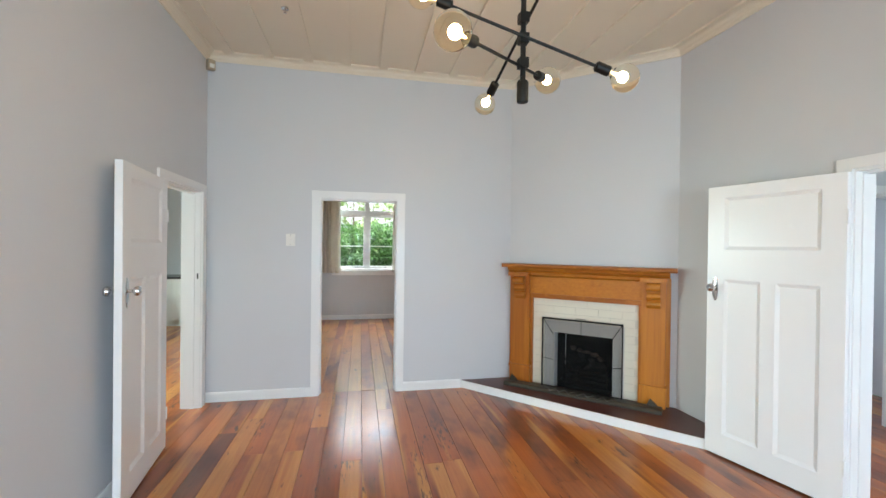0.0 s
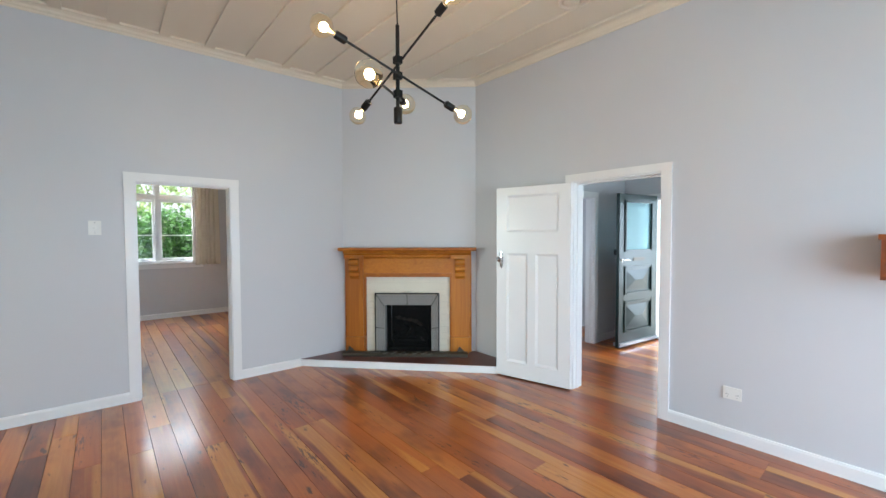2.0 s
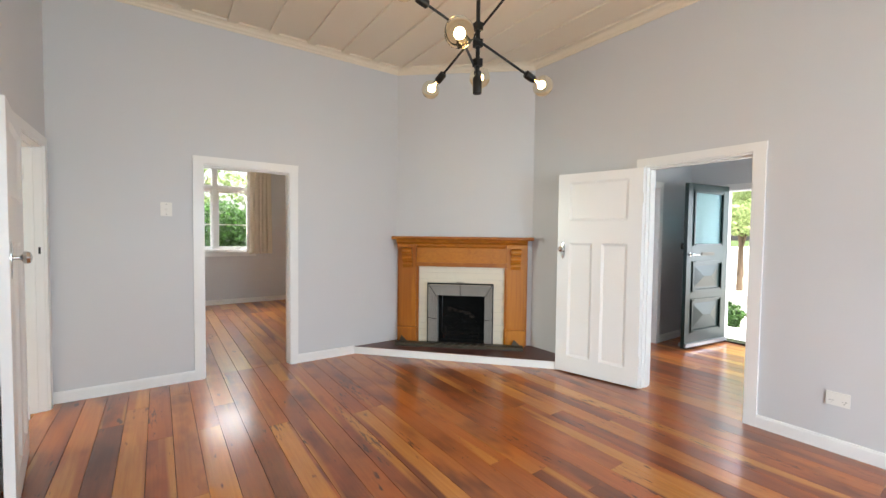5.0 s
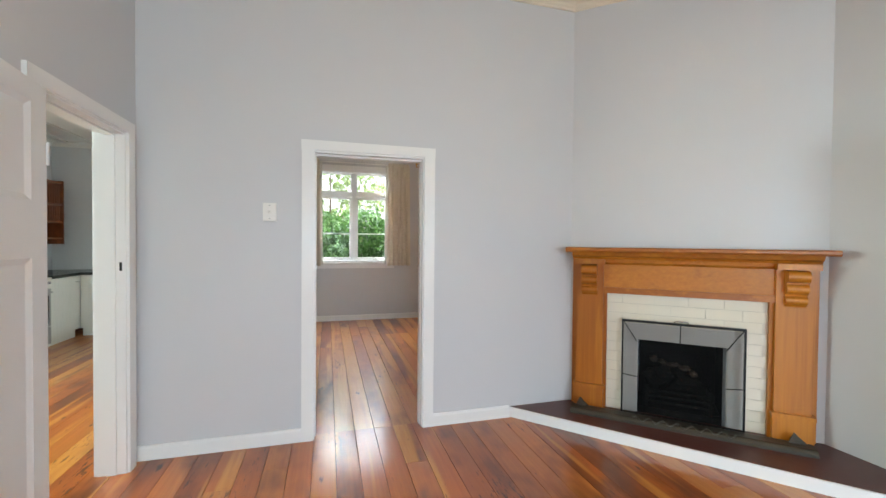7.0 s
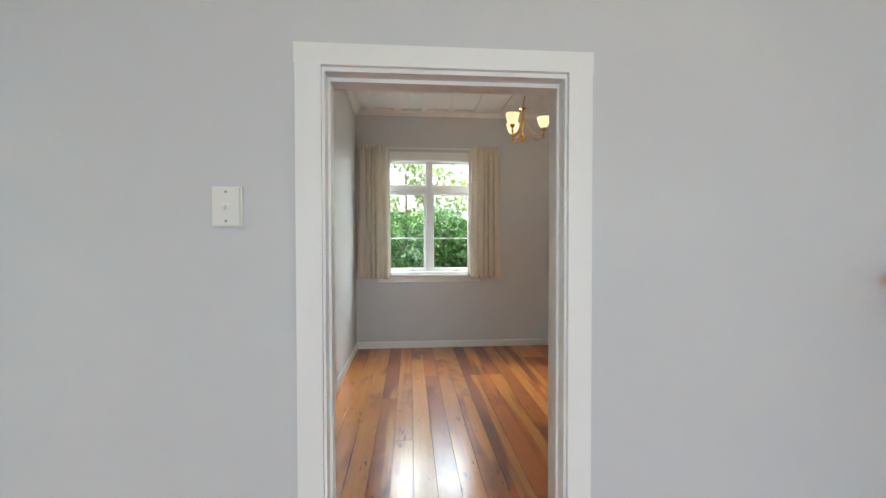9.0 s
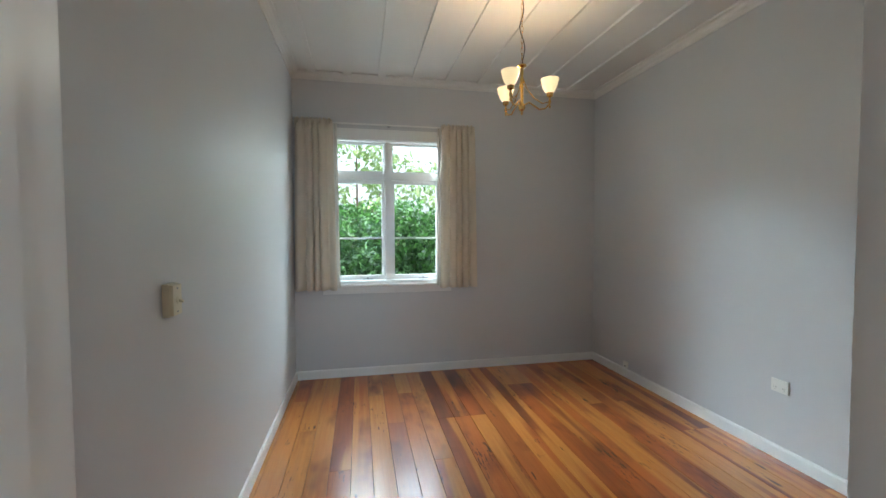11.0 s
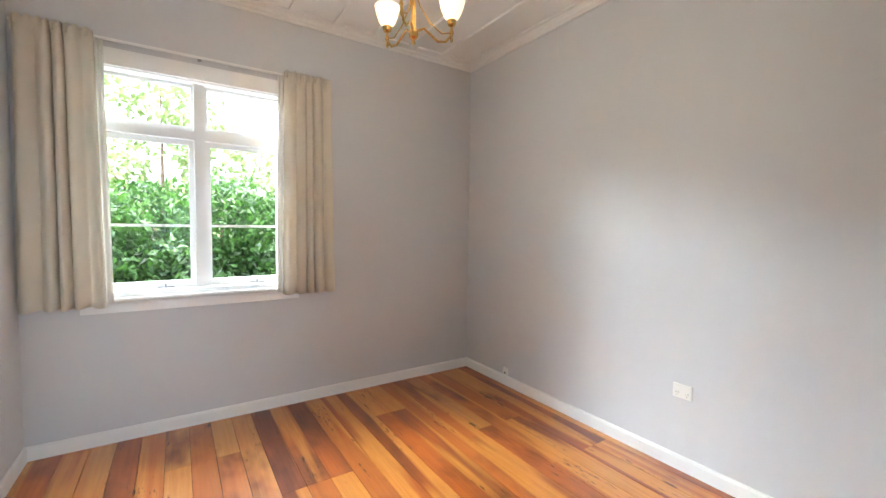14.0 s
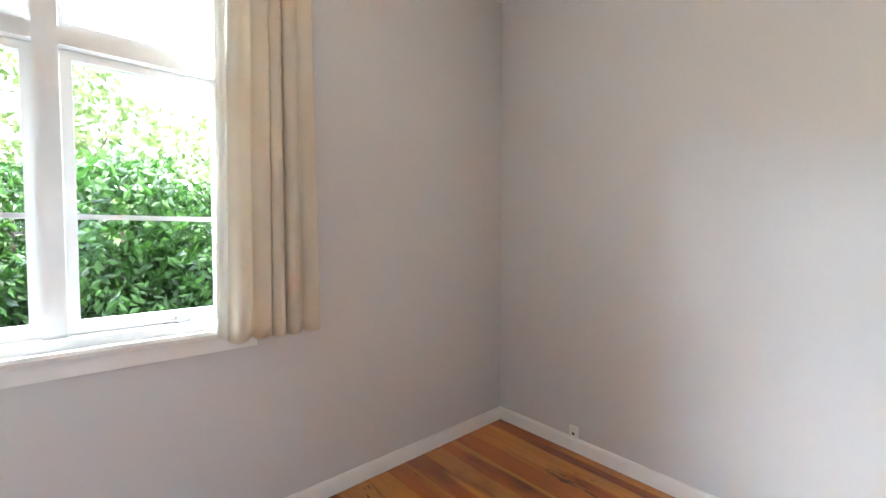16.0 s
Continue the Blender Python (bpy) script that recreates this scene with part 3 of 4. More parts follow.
def front_door(m, w=0.86, h=2.0):
    ob = thing("front_door", m, "dark green panelled front door standing open, frosted glass above", "front door")
    t = 0.045
    holes = [(0.13, w - 0.13, 1.26, h - 0.10), (0.13, w - 0.13, 0.70, 1.04), (0.13, w - 0.13, 0.20, 0.58)]
    part("door_frame", rounded(frame_with_panels(w, h, holes, t, 0.012), 0.002, 1), M_DGREEN, ob)
    x0, x1, z0, z1 = holes[0]
    part("pane", boxes((x0, x1, -0.004, 0.004, z0, z1)), M_FROST, ob, "pale blue frosted glass pane")
    for x0, x1, z0, z1 in holes[1:]:
        bm = boxes((x0, x1, -0.012, 0.012, z0, z1))
        for s in (-1, 1):
            base = [bm.verts.new((x, s * 0.013, z)) for x, z in ((x0 + 0.04, z0 + 0.04), (x1 - 0.04, z0 + 0.04), (x1 - 0.04, z1 - 0.04), (x0 + 0.04, z1 - 0.04))]
            a, b = bm.verts.new((x0 + 0.22, s * 0.034, (z0 + z1) / 2)), bm.verts.new((x1 - 0.22, s * 0.034, (z0 + z1) / 2))
            bm.faces.new((base[0], base[1], b, a)), bm.faces.new((base[2], base[3], a, b)), bm.faces.new((base[1], base[2], b)), bm.faces.new((base[3], base[0], a))
        part("panel", bm, M_DGREEN, ob, "raised pyramid panel")
    for x0, x1, z0, z1 in holes:
        for s in (-1, 1):
            y0, y1 = sorted((s * t / 2, s * (t / 2 + 0.014)))
            part("moulding", rounded(joined(*[boxes(b) for b in ((x0 - 0.02, x0 + 0.012, y0, y1, z0 - 0.02, z1 + 0.02), (x1 - 0.012, x1 + 0.02, y0, y1, z0 - 0.02, z1 + 0.02), (x0 + 0.012, x1 - 0.012, y0, y1, z0 - 0.02, z0 + 0.012), (x0 + 0.012, x1 - 0.012, y0, y1, z1 - 0.012, z1 + 0.02))]), 0.005, 2), M_DGREEN, ob)
    for s in (-1, 1):
        part("handle", joined(moved(lathe([(0.02, 0), (0.02, 0.008), (0.008, 0.012), (0.008, 0.045)], 16), pose(w - 0.06, s * t / 2, 1.14, -90 * s)), tube([(w - 0.06, s * 0.062, 1.14), (w - 0.12, s * 0.066, 1.145), (w - 0.19, s * 0.062, 1.135)], 0.008)), M_CHROME, ob, "chrome lever handle", True)
    for s in (-1, 1):
        y0, y1 = sorted((s * t / 2, s * (t / 2 + 0.006)))
        part("letter_plate", rbox(0.30, w - 0.30, y0, y1, 1.125, 1.165, 0.003), M_IRON, ob, "dark letter plate")
    part("rim_lock", rbox(w - 0.075, w + 0.004, -t / 2 - 0.03, -t / 2, 1.20, 1.28, 0.005), M_BLACK, ob, "black rim lock")
    part("weather_bar", rbox(0.0, w, 0.0225, 0.05, 0.02, 0.06, 0.006), M_STEEL, ob, "aluminium weather bar")
    part("weather_bar", rbox(0.0, w, -0.05, -0.0225, 0.02, 0.06, 0.006), M_STEEL, ob, "aluminium weather bar")


front_door(swing(HE - 0.03, D4[1] - 0.03, 4.49, 2.40))
setting("trim_threshold", rbox(HE - 0.01, HE + TW + 0.03, D4[0], D4[1], -0.02, 0.018, 0.004), M_BENCH, "dark timber front door threshold", "threshold")

# ---- fireplace ----
surround = thing("fireplace_surround", FIREX, "varnished orange timber fireplace surround with corbelled mantelshelf", "fireplace")
H = 0.08
SHELF = [(-0.004, 1.30), (-0.19, 1.30), (-0.205, 1.312), (-0.205, 1.328), (-0.195, 1.336), (-0.004, 1.336)]
part("mantelshelf", profile_x(SHELF[::-1], -0.012, 1.655), M_MANTELX, surround)
part("bed_moulding", profile_x([(-0.004, 1.30), (-0.004, 1.245), (-0.095, 1.245), (-0.105, 1.262), (-0.13, 1.272), (-0.14, 1.30)], 0.03, 1.595), M_MANTELX, surround)
for x0, x1 in ((0.06, 0.265), (1.36, 1.565)):
    part("pilaster", rbox(x0, x1, -0.085, -0.004, H + 0.19, 1.245, 0.003), M_MANTEL, surround)
    part("plinth", joined(rbox(x0 - 0.008, x1 + 0.008, -0.10, -0.004, H, H + 0.165, 0.003), rbox(x0 - 0.016, x1 + 0.016, -0.11, -0.004, H + 0.165, H + 0.19, 0.008)), M_MANTEL, surround)
    c = []
    for zc, r, reach in ((1.165, 0.036, 0.052), (1.085, 0.030, 0.030), (1.010, 0.026, 0.012)):
        for k in range(9):
            a = math.pi * (0.5 - k / 8)
            c.append((-0.085 - reach - r * math.cos(a), zc + r * math.sin(a)))
        c.append((-0.085 - reach * 0.55, zc - r - 0.005))
    prof = [(-0.085, 1.205)] + c + [(-0.085, 0.965)]
    part("corbel", profile_x(prof, x0 + 0.045, x1 - 0.045), M_MANTEL, surround, "scrolled wooden corbel", True)
    part("corbel_cap", rbox(x0 - 0.012, x1 + 0.012, -0.16, -0.004, 1.208, 1.246, 0.010, 3), M_MANTEL, surround)
for x0, x1 in ((0.022, 0.06), (1.565, 1.603)):
    part("outer_stile", rbox(x0, x1, -0.03, -0.004, H, 1.243, 0.003), M_MANTEL, surround)
part("frieze_cap", profile_x([(-0.06, 1.244), (-0.06, 1.205), (-0.068, 1.205), (-0.076, 1.215), (-0.088, 1.222), (-0.092, 1.244)], 0.268, 1.357), M_MANTELX, surround)
part("frieze", rbox(0.265, 1.36, -0.06, -0.004, 1.03, 1.245, 0.003), M_MANTELX, surround)
part("frieze_bead", rbox(0.265, 1.36, -0.070, -0.060, 1.190, 1.204, 0.004), M_MANTELX, surround)
part("lower_rail", rbox(0.265, 1.36, -0.074, -0.004, 0.985, 1.03, 0.008), M_MANTELX, surround)
for x0, x1 in ((0.265, 0.29), (1.335, 1.36)):
    part("inner_stile", rbox(x0, x1, -0.05, -0.004, H, 0.985, 0.003), M_MANTEL, surround)

tiles = thing("fireplace_tiles", FIREX, "cream glazed brick-shaped tiles round the fire opening", "tiling")
part("grout", boxes((0.29, F0 - 0.005, -0.012, -0.002, H, 0.985), (F1 + 0.005, 1.335, -0.012, -0.002, H, 0.985), (F0 - 0.005, F1 + 0.005, -0.012, -0.002, FTOP, 0.985)), M_GROUT, tiles)
rows_z = [H + i * (0.985 - H) / 12 for i in range(13)]
IN0, IN1, INT = 0.415, 1.21, 0.80
for i, (z0, z1) in enumerate(zip(rows_z, rows_z[1:])):
    x, n = 0.29 - (0.11 if i % 2 else 0.0), 0
    while x < 1.335:
        a, b = max(x, 0.29), min(x + 0.225, 1.335)
        x += 0.225
        segs = [(a, b)] if z0 > INT - 0.06 else [(a, min(b, IN0)), (max(a, IN1), b)]
        for p, q in segs:
            if q - p > 0.03:
                part("tile", rbox(p + 0.0015, q - 0.0015, -0.018, -0.010, z0 + 0.0015, z1 - 0.0015, 0.002, 1), M_TILE, tiles)
# grey slabs next to the opening
for k in range(5):
    p, q = IN0 + k * (IN1 - IN0) / 5, IN0 + (k + 1) * (IN1 - IN0) / 5
    part("slab", rbox(p + 0.002, q - 0.002, -0.017, -0.010, FTOP, rows_z[10] - 0.03, 0.002, 1), M_STONE, tiles, "grey tile")
for k in range(4):
    z0, z1 = H + k * (FTOP - H) / 4, H + (k + 1) * (FTOP - H) / 4
    for p, q in ((IN0, F0 - 0.006), (F1 + 0.006, IN1)):
        part("slab", rbox(p + 0.002, q - 0.002, -0.017, -0.010, z0 + 0.002, z1 - 0.002, 0.002, 1), M_STONE, tiles, "grey tile")

# burnt grate inside
grate = thing("fire_grate", FIREX @ pose(0.81, 0.25, 0.085), "blackened iron fire grate in the recess", "grate")
for k in range(3):
    part("bar", moved(boxes((-0.22, 0.22, -0.008, 0.008, 0, 0.018)), pose(0, -0.08, 0.03 + 0.045 * k)), M_SOOT, grate)
for x in (-0.22, 0.22):
    part("foot", rbox(x - 0.012, x + 0.012, -0.1, 0.1, 0, 0.17, 0.003), M_SOOT, grate)
fb = thing("firebrick_stack", FIREX @ pose(0.81, 0.33, 0.085), "broken ash-pale firebrick above charred lumps in the recess", "firebrick")
lump_rng = random.Random(5)


def lump(cx, cz, w, h, d):
    """A rough broken block."""
    bm = bmesh.new()
    bmesh.ops.create_icosphere(bm, subdivisions=2, radius=1.0)
    seed = Vector((lump_rng.uniform(0, 50), 0, 0))
    for v in bm.verts:
        v.co *= 0.8 + 0.5 * noise.noise(v.co * 1.7 + seed)
        v.co = Vector((cx + v.co.x * w, v.co.y * d, cz + v.co.z * h))
    return bm


for cx, cz, w, h in ((-0.17, 0.335, 0.045, 0.030), (-0.10, 0.318, 0.040, 0.022), (-0.02, 0.305, 0.060, 0.020), (0.06, 0.285, 0.055, 0.026), (0.12, 0.250, 0.040, 0.030)):
    part("brick", lump(cx, cz, w, h, 0.035), M_ASH, fb)
for cx, cz, w, h in ((-0.13, 0.21, 0.13, 0.10), (0.05, 0.17, 0.16, 0.10), (0.17, 0.11, 0.09, 0.11), (-0.18, 0.07, 0.08, 0.09), (0.0, 0.06, 0.15, 0.08)):
    part("charred_lump", lump(cx, cz, w, h, 0.08), M_SOOT, fb, "soot-black lump")

# fire screen: black frame with a folding mesh of thin bars
screen = thing("fire_screen", FIREX @ pose(0, -0.075, H), "black wire fire screen standing on the hearth", "fire screen")
S0, S1, SH = 0.405, 1.205, 0.715
for a, b in (((S0, 0), (S0 + 0.012, SH)), ((S1 - 0.012, 0), (S1, SH))):
    part("frame_bar", rbox(a[0], b[0], -0.008, 0.008, a[1], b[1], 0.003), M_BLACK, screen)
part("frame_bar", rbox(S0 + 0.012, S1 - 0.012, -0.008, 0.008, SH - 0.016, SH, 0.003), M_BLACK, screen)
part("frame_bar", rbox(S0 + 0.012, S1 - 0.012, -0.008, 0.008, 0, 0.016, 0.003), M_BLACK, screen)
for a, b in (((S0 + 0.01, SH - 0.01), (S0 + 0.11, SH - 0.17)), ((S1 - 0.01, SH - 0.01), (S1 - 0.11, SH - 0.17)), ((S0 + 0.01, 0.30), (S0 + 0.11, 0.28)), ((S1 - 0.01, 0.30), (S1 - 0.11, 0.28)), ((0.805, SH - 0.01), (0.805, SH - 0.16))):
    part("brace", tube([(a[0], 0.0, a[1]), (b[0], 0.03, b[1])], 0.0035, 6), M_BLACK, screen)
part("gauze", boxes((S0 + 0.012, S1 - 0.012, -0.0005, 0.0005, 0.016, SH - 0.016)), M_GAUZE, screen, "fine black wire gauze")
part("handle", tube([(0.76, -0.008, SH), (0.765, -0.02, SH + 0.014), (0.81, -0.022, SH + 0.016), (0.85, -0.02, SH + 0.014), (0.855, -0.008, SH)], 0.004), M_CHROME, screen, "thin wire handle")

# raised hearth with white front
setting("hearth_kerb", prism([(HL.x, HL.y), (HR.x, HR.y), (XE, HR.y + 0.04), (HL.x + 0.04, YN)], 0, H - 0.004), M_WHITE, "white painted kerb of the raised hearth", "hearth")
setting("hearth_top", prism([(HL.x + 0.016, YN), (HR.x, HR.y + 0.016), (XE, CZ.y), (CA.x, CA.y)], 0.0, H), M_HEARTH, "dark red-brown tiled raised hearth", "hearth")
fender = thing("fender", FIREX @ pose(0.81, -0.20, H), "low dark bronze fender on the hearth", "fender")
part("rail", profile_x([(-0.06, 0), (0.07, 0), (0.07, 0.030), (0.05, 0.036), (-0.03, 0.040), (-0.05, 0.034), (-0.06, 0.020)], -0.76, 0.74), M_IRON, fender)
for x in (-0.68, 0.66):
    part("end_fin", rounded(moved(prism([(-0.05, 0), (0.05, 0), (-0.02, 0.065)], -0.006, 0.006), pose(x, 0.03, 0.037, 90)), 0.002, 1), M_IRON, fender, "pointed iron end fin")
for k in range(7):
    x = -0.27 + k * 0.09
    part("scroll", tube([(x - 0.045 + 0.09 * a / 8, -0.045 + 0.03 * math.sin(a / 8 * 2 * math.pi), 0.042 + 0.006 * math.cos(a / 8 * 2 * math.pi)) for a in range(9)], 0.006, 6), M_CAST, fender, "worn cast scroll", True)

# ---- living room fittings ----
shelf = thing("wall_shelf", pose(XE, -0.02, 1.235), "open dark-stained wooden box shelf on the wall", "shelf")
part("top", rbox(-0.27, -0.002, -1.3, 0.04, 0.215, 0.245, 0.003), M_SHELF, shelf)
part("bottom", rbox(-0.25, -0.002, -1.3, 0.03, 0.0, 0.018, 0.003), M_SHELF, shelf)
part("end_panel", rbox(-0.25, -0.002, 0.008, 0.03, 0.018, 0.215, 0.002), M_SHELF, shelf)
part("end_panel", rbox(-0.25, -0.002, -1.3, -1.28, 0.018, 0.215, 0.002), M_SHELF, shelf)
part("back", rbox(-0.014, -0.003, -1.28, 0.008, 0.018, 0.215, 0.001), M_SHELF, shelf)


def socket(m, label="white double power socket on the wall", w=0.112, h=0.086):
    ob = thing("power_socket", m, label, "socket")
    part("plate", rbox(-w / 2, w / 2, -0.011, -0.001, -h / 2, h / 2, 0.003), M_PLASTIC, ob)
    for x in (-0.03, 0.03):
        part("rocker", rbox(x - 0.008, x + 0.008, -0.014, -0.011, 0.008, 0.024, 0.001), M_PLASTIC, ob)
        for dx, dz, a in ((-0.007, -0.010, 20), (0.007, -0.010, -20), (0, -0.024, 0)):
            part("slot", moved(boxes((-0.0012, 0.0012, -0.0116, -0.0109, -0.004, 0.004)), pose(x + dx, 0, dz, 0, a)), M_BLACK, ob, "dark pin slot")
    return ob


def switch(m, w=0.074, h=0.118, depth=0.011, label="white light switch on the wall", material=None):
    paint = material or M_PLASTIC
    ob = thing("light_switch", m, label, "light switch")
    part("mounting_block", rbox(-w / 2, w / 2, -depth * 0.6, -0.001, -h / 2, h / 2, 0.003), paint, ob)
    part("plate", rbox(-w / 2 + 0.004, w / 2 - 0.004, -depth, -depth * 0.6, -h / 2 + 0.004, h / 2 - 0.004, 0.003), paint, ob)
    part("dolly_ring", moved(lathe([(0.013, 0), (0.013, 0.003), (0.009, 0.005)], 18), pose(0, -depth, 0.0, 90)), paint, ob, "", True)
    part("dolly", moved(lathe([(0.005, 0), (0.006, 0.012), (0.004, 0.018), (0.001, 0.019)], 12), pose(0, -depth - 0.003, 0, 115)), paint, ob, "", True)
    for z in (-h * 0.36, h * 0.36):
        part("screw", moved(lathe([(0.004, 0), (0.003, 0.0015), (0.0005, 0.002)], 10), pose(0, -depth, z, 90)), M_STEEL, ob, "small steel screw")
    return ob


socket(pose(XE, 0.72, 0.345, 0, 0, -90))
switch(pose(-0.64, YN, 1.555), 0.085, 0.120, 0.026)
detector = thing("alarm_sensor", pose(XW + 0.035, YN - 0.035, 3.185, 0, 0, 45), "small beige alarm sensor in the corner by the ceiling", "sensor")
part("body", rbox(-0.032, 0.032, -0.03, 0.025, -0.045, 0.045, 0.01, 3), M_BEIGE, detector)
part("lens", rbox(-0.02, 0.02, -0.034, -0.03, -0.03, 0.005, 0.002), M_PLASTIC, detector, "pale sensor lens")
smoke = thing("ceiling_hook", pose(-0.55, 3.47, CL), "small brass and white ceiling fitting", "fitting")
part("rose", moved(lathe([(0.03, 0), (0.028, -0.008), (0.01, -0.014), (0.006, -0.03), (0.012, -0.036), (0.004, -0.04)], 16), pose(0, 0, 0)), M_CHROME, smoke, "", True)
ventc = thing("ceiling_vent", pose(2.25, 1.68, CL), "round white ceiling vent", "vent")
part("rim", lathe([(0.10, 0), (0.10, -0.02), (0.085, -0.026), (0.07, -0.012), (0.07, 0)], 28), M_CEIL, ventc, "", True)
part("disc", lathe([(0.06, -0.012), (0.062, -0.02), (0.05, -0.026), (0.001, -0.028)], 28), M_CEIL, ventc, "", True)


def globe_bulb(name, parent, at, way, size):
    """A clear globe bulb beyond a socket, pointing along way, with a lit core."""
    turn = Vector(way).to_track_quat("Z", "Y").to_matrix().to_4x4()
    m = Matrix.Translation(at) @ turn
    r = size
    prof = [(0.013, 0.0), (0.016, 0.015)]
    for k in range(2, 13):
        a = math.pi * k / 13
        prof.append((r * math.sin(a) + 0.002, 0.02 + r * (1 - math.cos(a))))
    b = part(name, moved(lathe(prof, 24), m), M_BULB, parent, "lit clear globe bulb", True)
    b.visible_shadow = False
    f = part("filament", moved(lathe([(0.003, 0.012), (0.007, 0.3 * r + 0.02), (0.012, 0.7 * r + 0.02), (0.010, 1.0 * r + 0.02), (0.002, 1.2 * r + 0.02)], 12), m), M_FIL, b, "glowing filament", True)
    f.visible_shadow = False
    return m @ Vector((0, 0, 0.02 + r * 0.8))


def sputnik(cx, cy):
    ob = thing("pendant_light", pose(cx, cy, CL), "black sputnik pendant light with six globe bulbs lit", "pendant light")
    z = lambda v: v - CL
    part("canopy", lathe([(0.06, 0), (0.06, -0.02), (0.05, -0.028), (0.008, -0.03)], 24), M_BLACK, ob, "", True)
    part("cable", tube([(0, 0, -0.03), (0.004, 0, -0.3), (-0.003, 0.003, -0.52), (0, 0, z(2.64))], 0.004), M_BLACK, ob)
    part("stem", lathe([(0.011, z(2.14)), (0.011, z(2.64))], 14), M_BLACK, ob, "", True)
    part("end_cap", lathe([(0.022, z(2.105)), (0.024, z(2.11)), (0.024, z(2.185)), (0.02, z(2.192)), (0.011, z(2.194))], 18), M_BLACK, ob, "", True)
    lights = []
    for hub, way, r in ((2.45, (0.10, -0.60, 0.36), 0.050), (2.365, (-0.635, 0.09, 0.232), 0.055), (2.265, (-0.40, -0.39, -0.09), 0.06)):
        d = Vector(way).normalized()
        low = hub < 2.3
        ahead, behind = (0.37, 0.23) if low else (0.325, 0.325)
        c = Vector((0, 0, z(hub)))
        part("clamp", moved(rbox(-0.019, 0.019, -0.019, 0.019, -0.02, 0.02, 0.006), Matrix.Translation(c)), M_BLACK, ob)
        off = Vector((-d.y, d.x, 0)).normalized() * (-0.024 if low else 0.02)
        part("arm", tube([c + off - d * behind, c + off + d * ahead], 0.0065, 10), M_BLACK, ob, "", True)
        for s in (-1, 1):
            e = c + off + d * (ahead if s > 0 else -behind)
            turn = (d * s).to_track_quat("Z", "Y").to_matrix().to_4x4()
            holder = part("bulb_holder", moved(lathe([(0.014, -0.01), (0.021, -0.004), (0.021, 0.052), (0.016, 0.056)], 18), Matrix.Translation(e) @ turn), M_BLACK, ob, "", True)
            lights.append(globe_bulb("bulb", ob, e + d * (s * 0.05), d * s, r))
    return [ob.matrix_basis @ p for p in lights]


for p in sputnik(0.68, 1.76):
    bulb_light("bulb_light", p, 0.66, 0.022)

# ---- bedroom window ----
win = thing("window_1", pose(0, BN, 0), "white painted timber casement window with fanlights", "window", "", "structure")
X0, X1, Z0, Z1 = W1
XM = 0.165
TR = 2.13                                               # transom
OUT = 0.09                                              # sash plane behind the wall face
for x0, x1 in ((X0, X0 + 0.045), (X1 - 0.045, X1)):
    part("frame_stile", rbox(x0, x1, 0.0, 0.17, Z0, Z1, 0.003), M_WHITE, win)
part("frame_head", rbox(X0 + 0.045, X1 - 0.045, 0.0, 0.17, Z1 - 0.04, Z1, 0.003), M_WHITE, win)
part("frame_sill", rbox(X0 + 0.045, X1 - 0.045, 0.0, 0.20, Z0, Z0 + 0.035, 0.003), M_WHITE, win)
part("mullion", rbox(XM - 0.035, XM + 0.035, 0.05, 0.15, Z0 + 0.035, Z1 - 0.04, 0.004), M_WHITE, win)
part("transom", rbox(X0 + 0.045, XM - 0.035, 0.045, 0.15, TR, TR + 0.065, 0.004), M_WHITE, win)
part("transom", rbox(XM + 0.035, X1 - 0.045, 0.045, 0.15, TR, TR + 0.065, 0.004), M_WHITE, win)
for x0, x1 in ((X0 + 0.045, XM - 0.035), (XM + 0.035, X1 - 0.045)):
    for z0, z1, s in ((Z0 + 0.035, TR, 0.036), (TR + 0.065, Z1 - 0.04, 0.02)):
        sash = part("sash", joined(rbox(x0 + 0.002, x0 + s, OUT, OUT + 0.04, z0 + 0.002, z1 - 0.002, 0.004), rbox(x1 - s, x1 - 0.002, OUT, OUT + 0.04, z0 + 0.002, z1 - 0.002, 0.004),
                                   rbox(x0 + s, x1 - s, OUT, OUT + 0.04, z0 + 0.002, z0 + s + 0.015, 0.004), rbox(x0 + s, x1 - s, OUT, OUT + 0.04, z1 - s, z1 - 0.002, 0.004)), M_WHITE, win)
        g = part("pane", boxes((x0 + s - 0.005, x1 - s + 0.005, OUT + 0.018, OUT + 0.022, z0 + s, z1 - s + 0.005)), M_GLASS, sash, "clear glass pane")
        g.visible_shadow = False
        if z0 < 2:
            zb = z0 + 0.46
            part("glazing_bar", rbox(x0 + s, x1 - s, OUT + 0.004, OUT + 0.036, zb - 0.010, zb + 0.010, 0.003), M_WHITE, sash)
    xm = (x0 + x1) / 2 + 0.08
    part("window_stay", joined(rbox(xm - 0.05, xm + 0.05, OUT - 0.02, OUT - 0.008, Z0 + 0.04, Z0 + 0.048, 0.002), moved(lathe([(0.006, 0), (0.006, 0.03)], 10), pose(xm, OUT - 0.014, Z0 + 0.036))), M_STEEL, win, "small metal casement stay")
part("window_sill", rounded(profile_x([(0.0, Z0 - 0.03), (-0.045, Z0 - 0.03), (-0.05, Z0 - 0.015), (-0.045, Z0), (0.0, Z0)][::-1], X0 - 0.09, X1 + 0.09), 0.003, 1), M_WHITE, win)
part("apron", rbox(X0 - 0.07, X1 + 0.07, -0.018, -0.001, Z0 - 0.10, Z0 - 0.031, 0.004), M_WHITE, win)
part("casing", rbox(X0 - 0.075, X0 + 0.004, -0.02, -0.001, Z0 + 0.001, Z1 + 0.08, 0.004), M_WHITE, win)
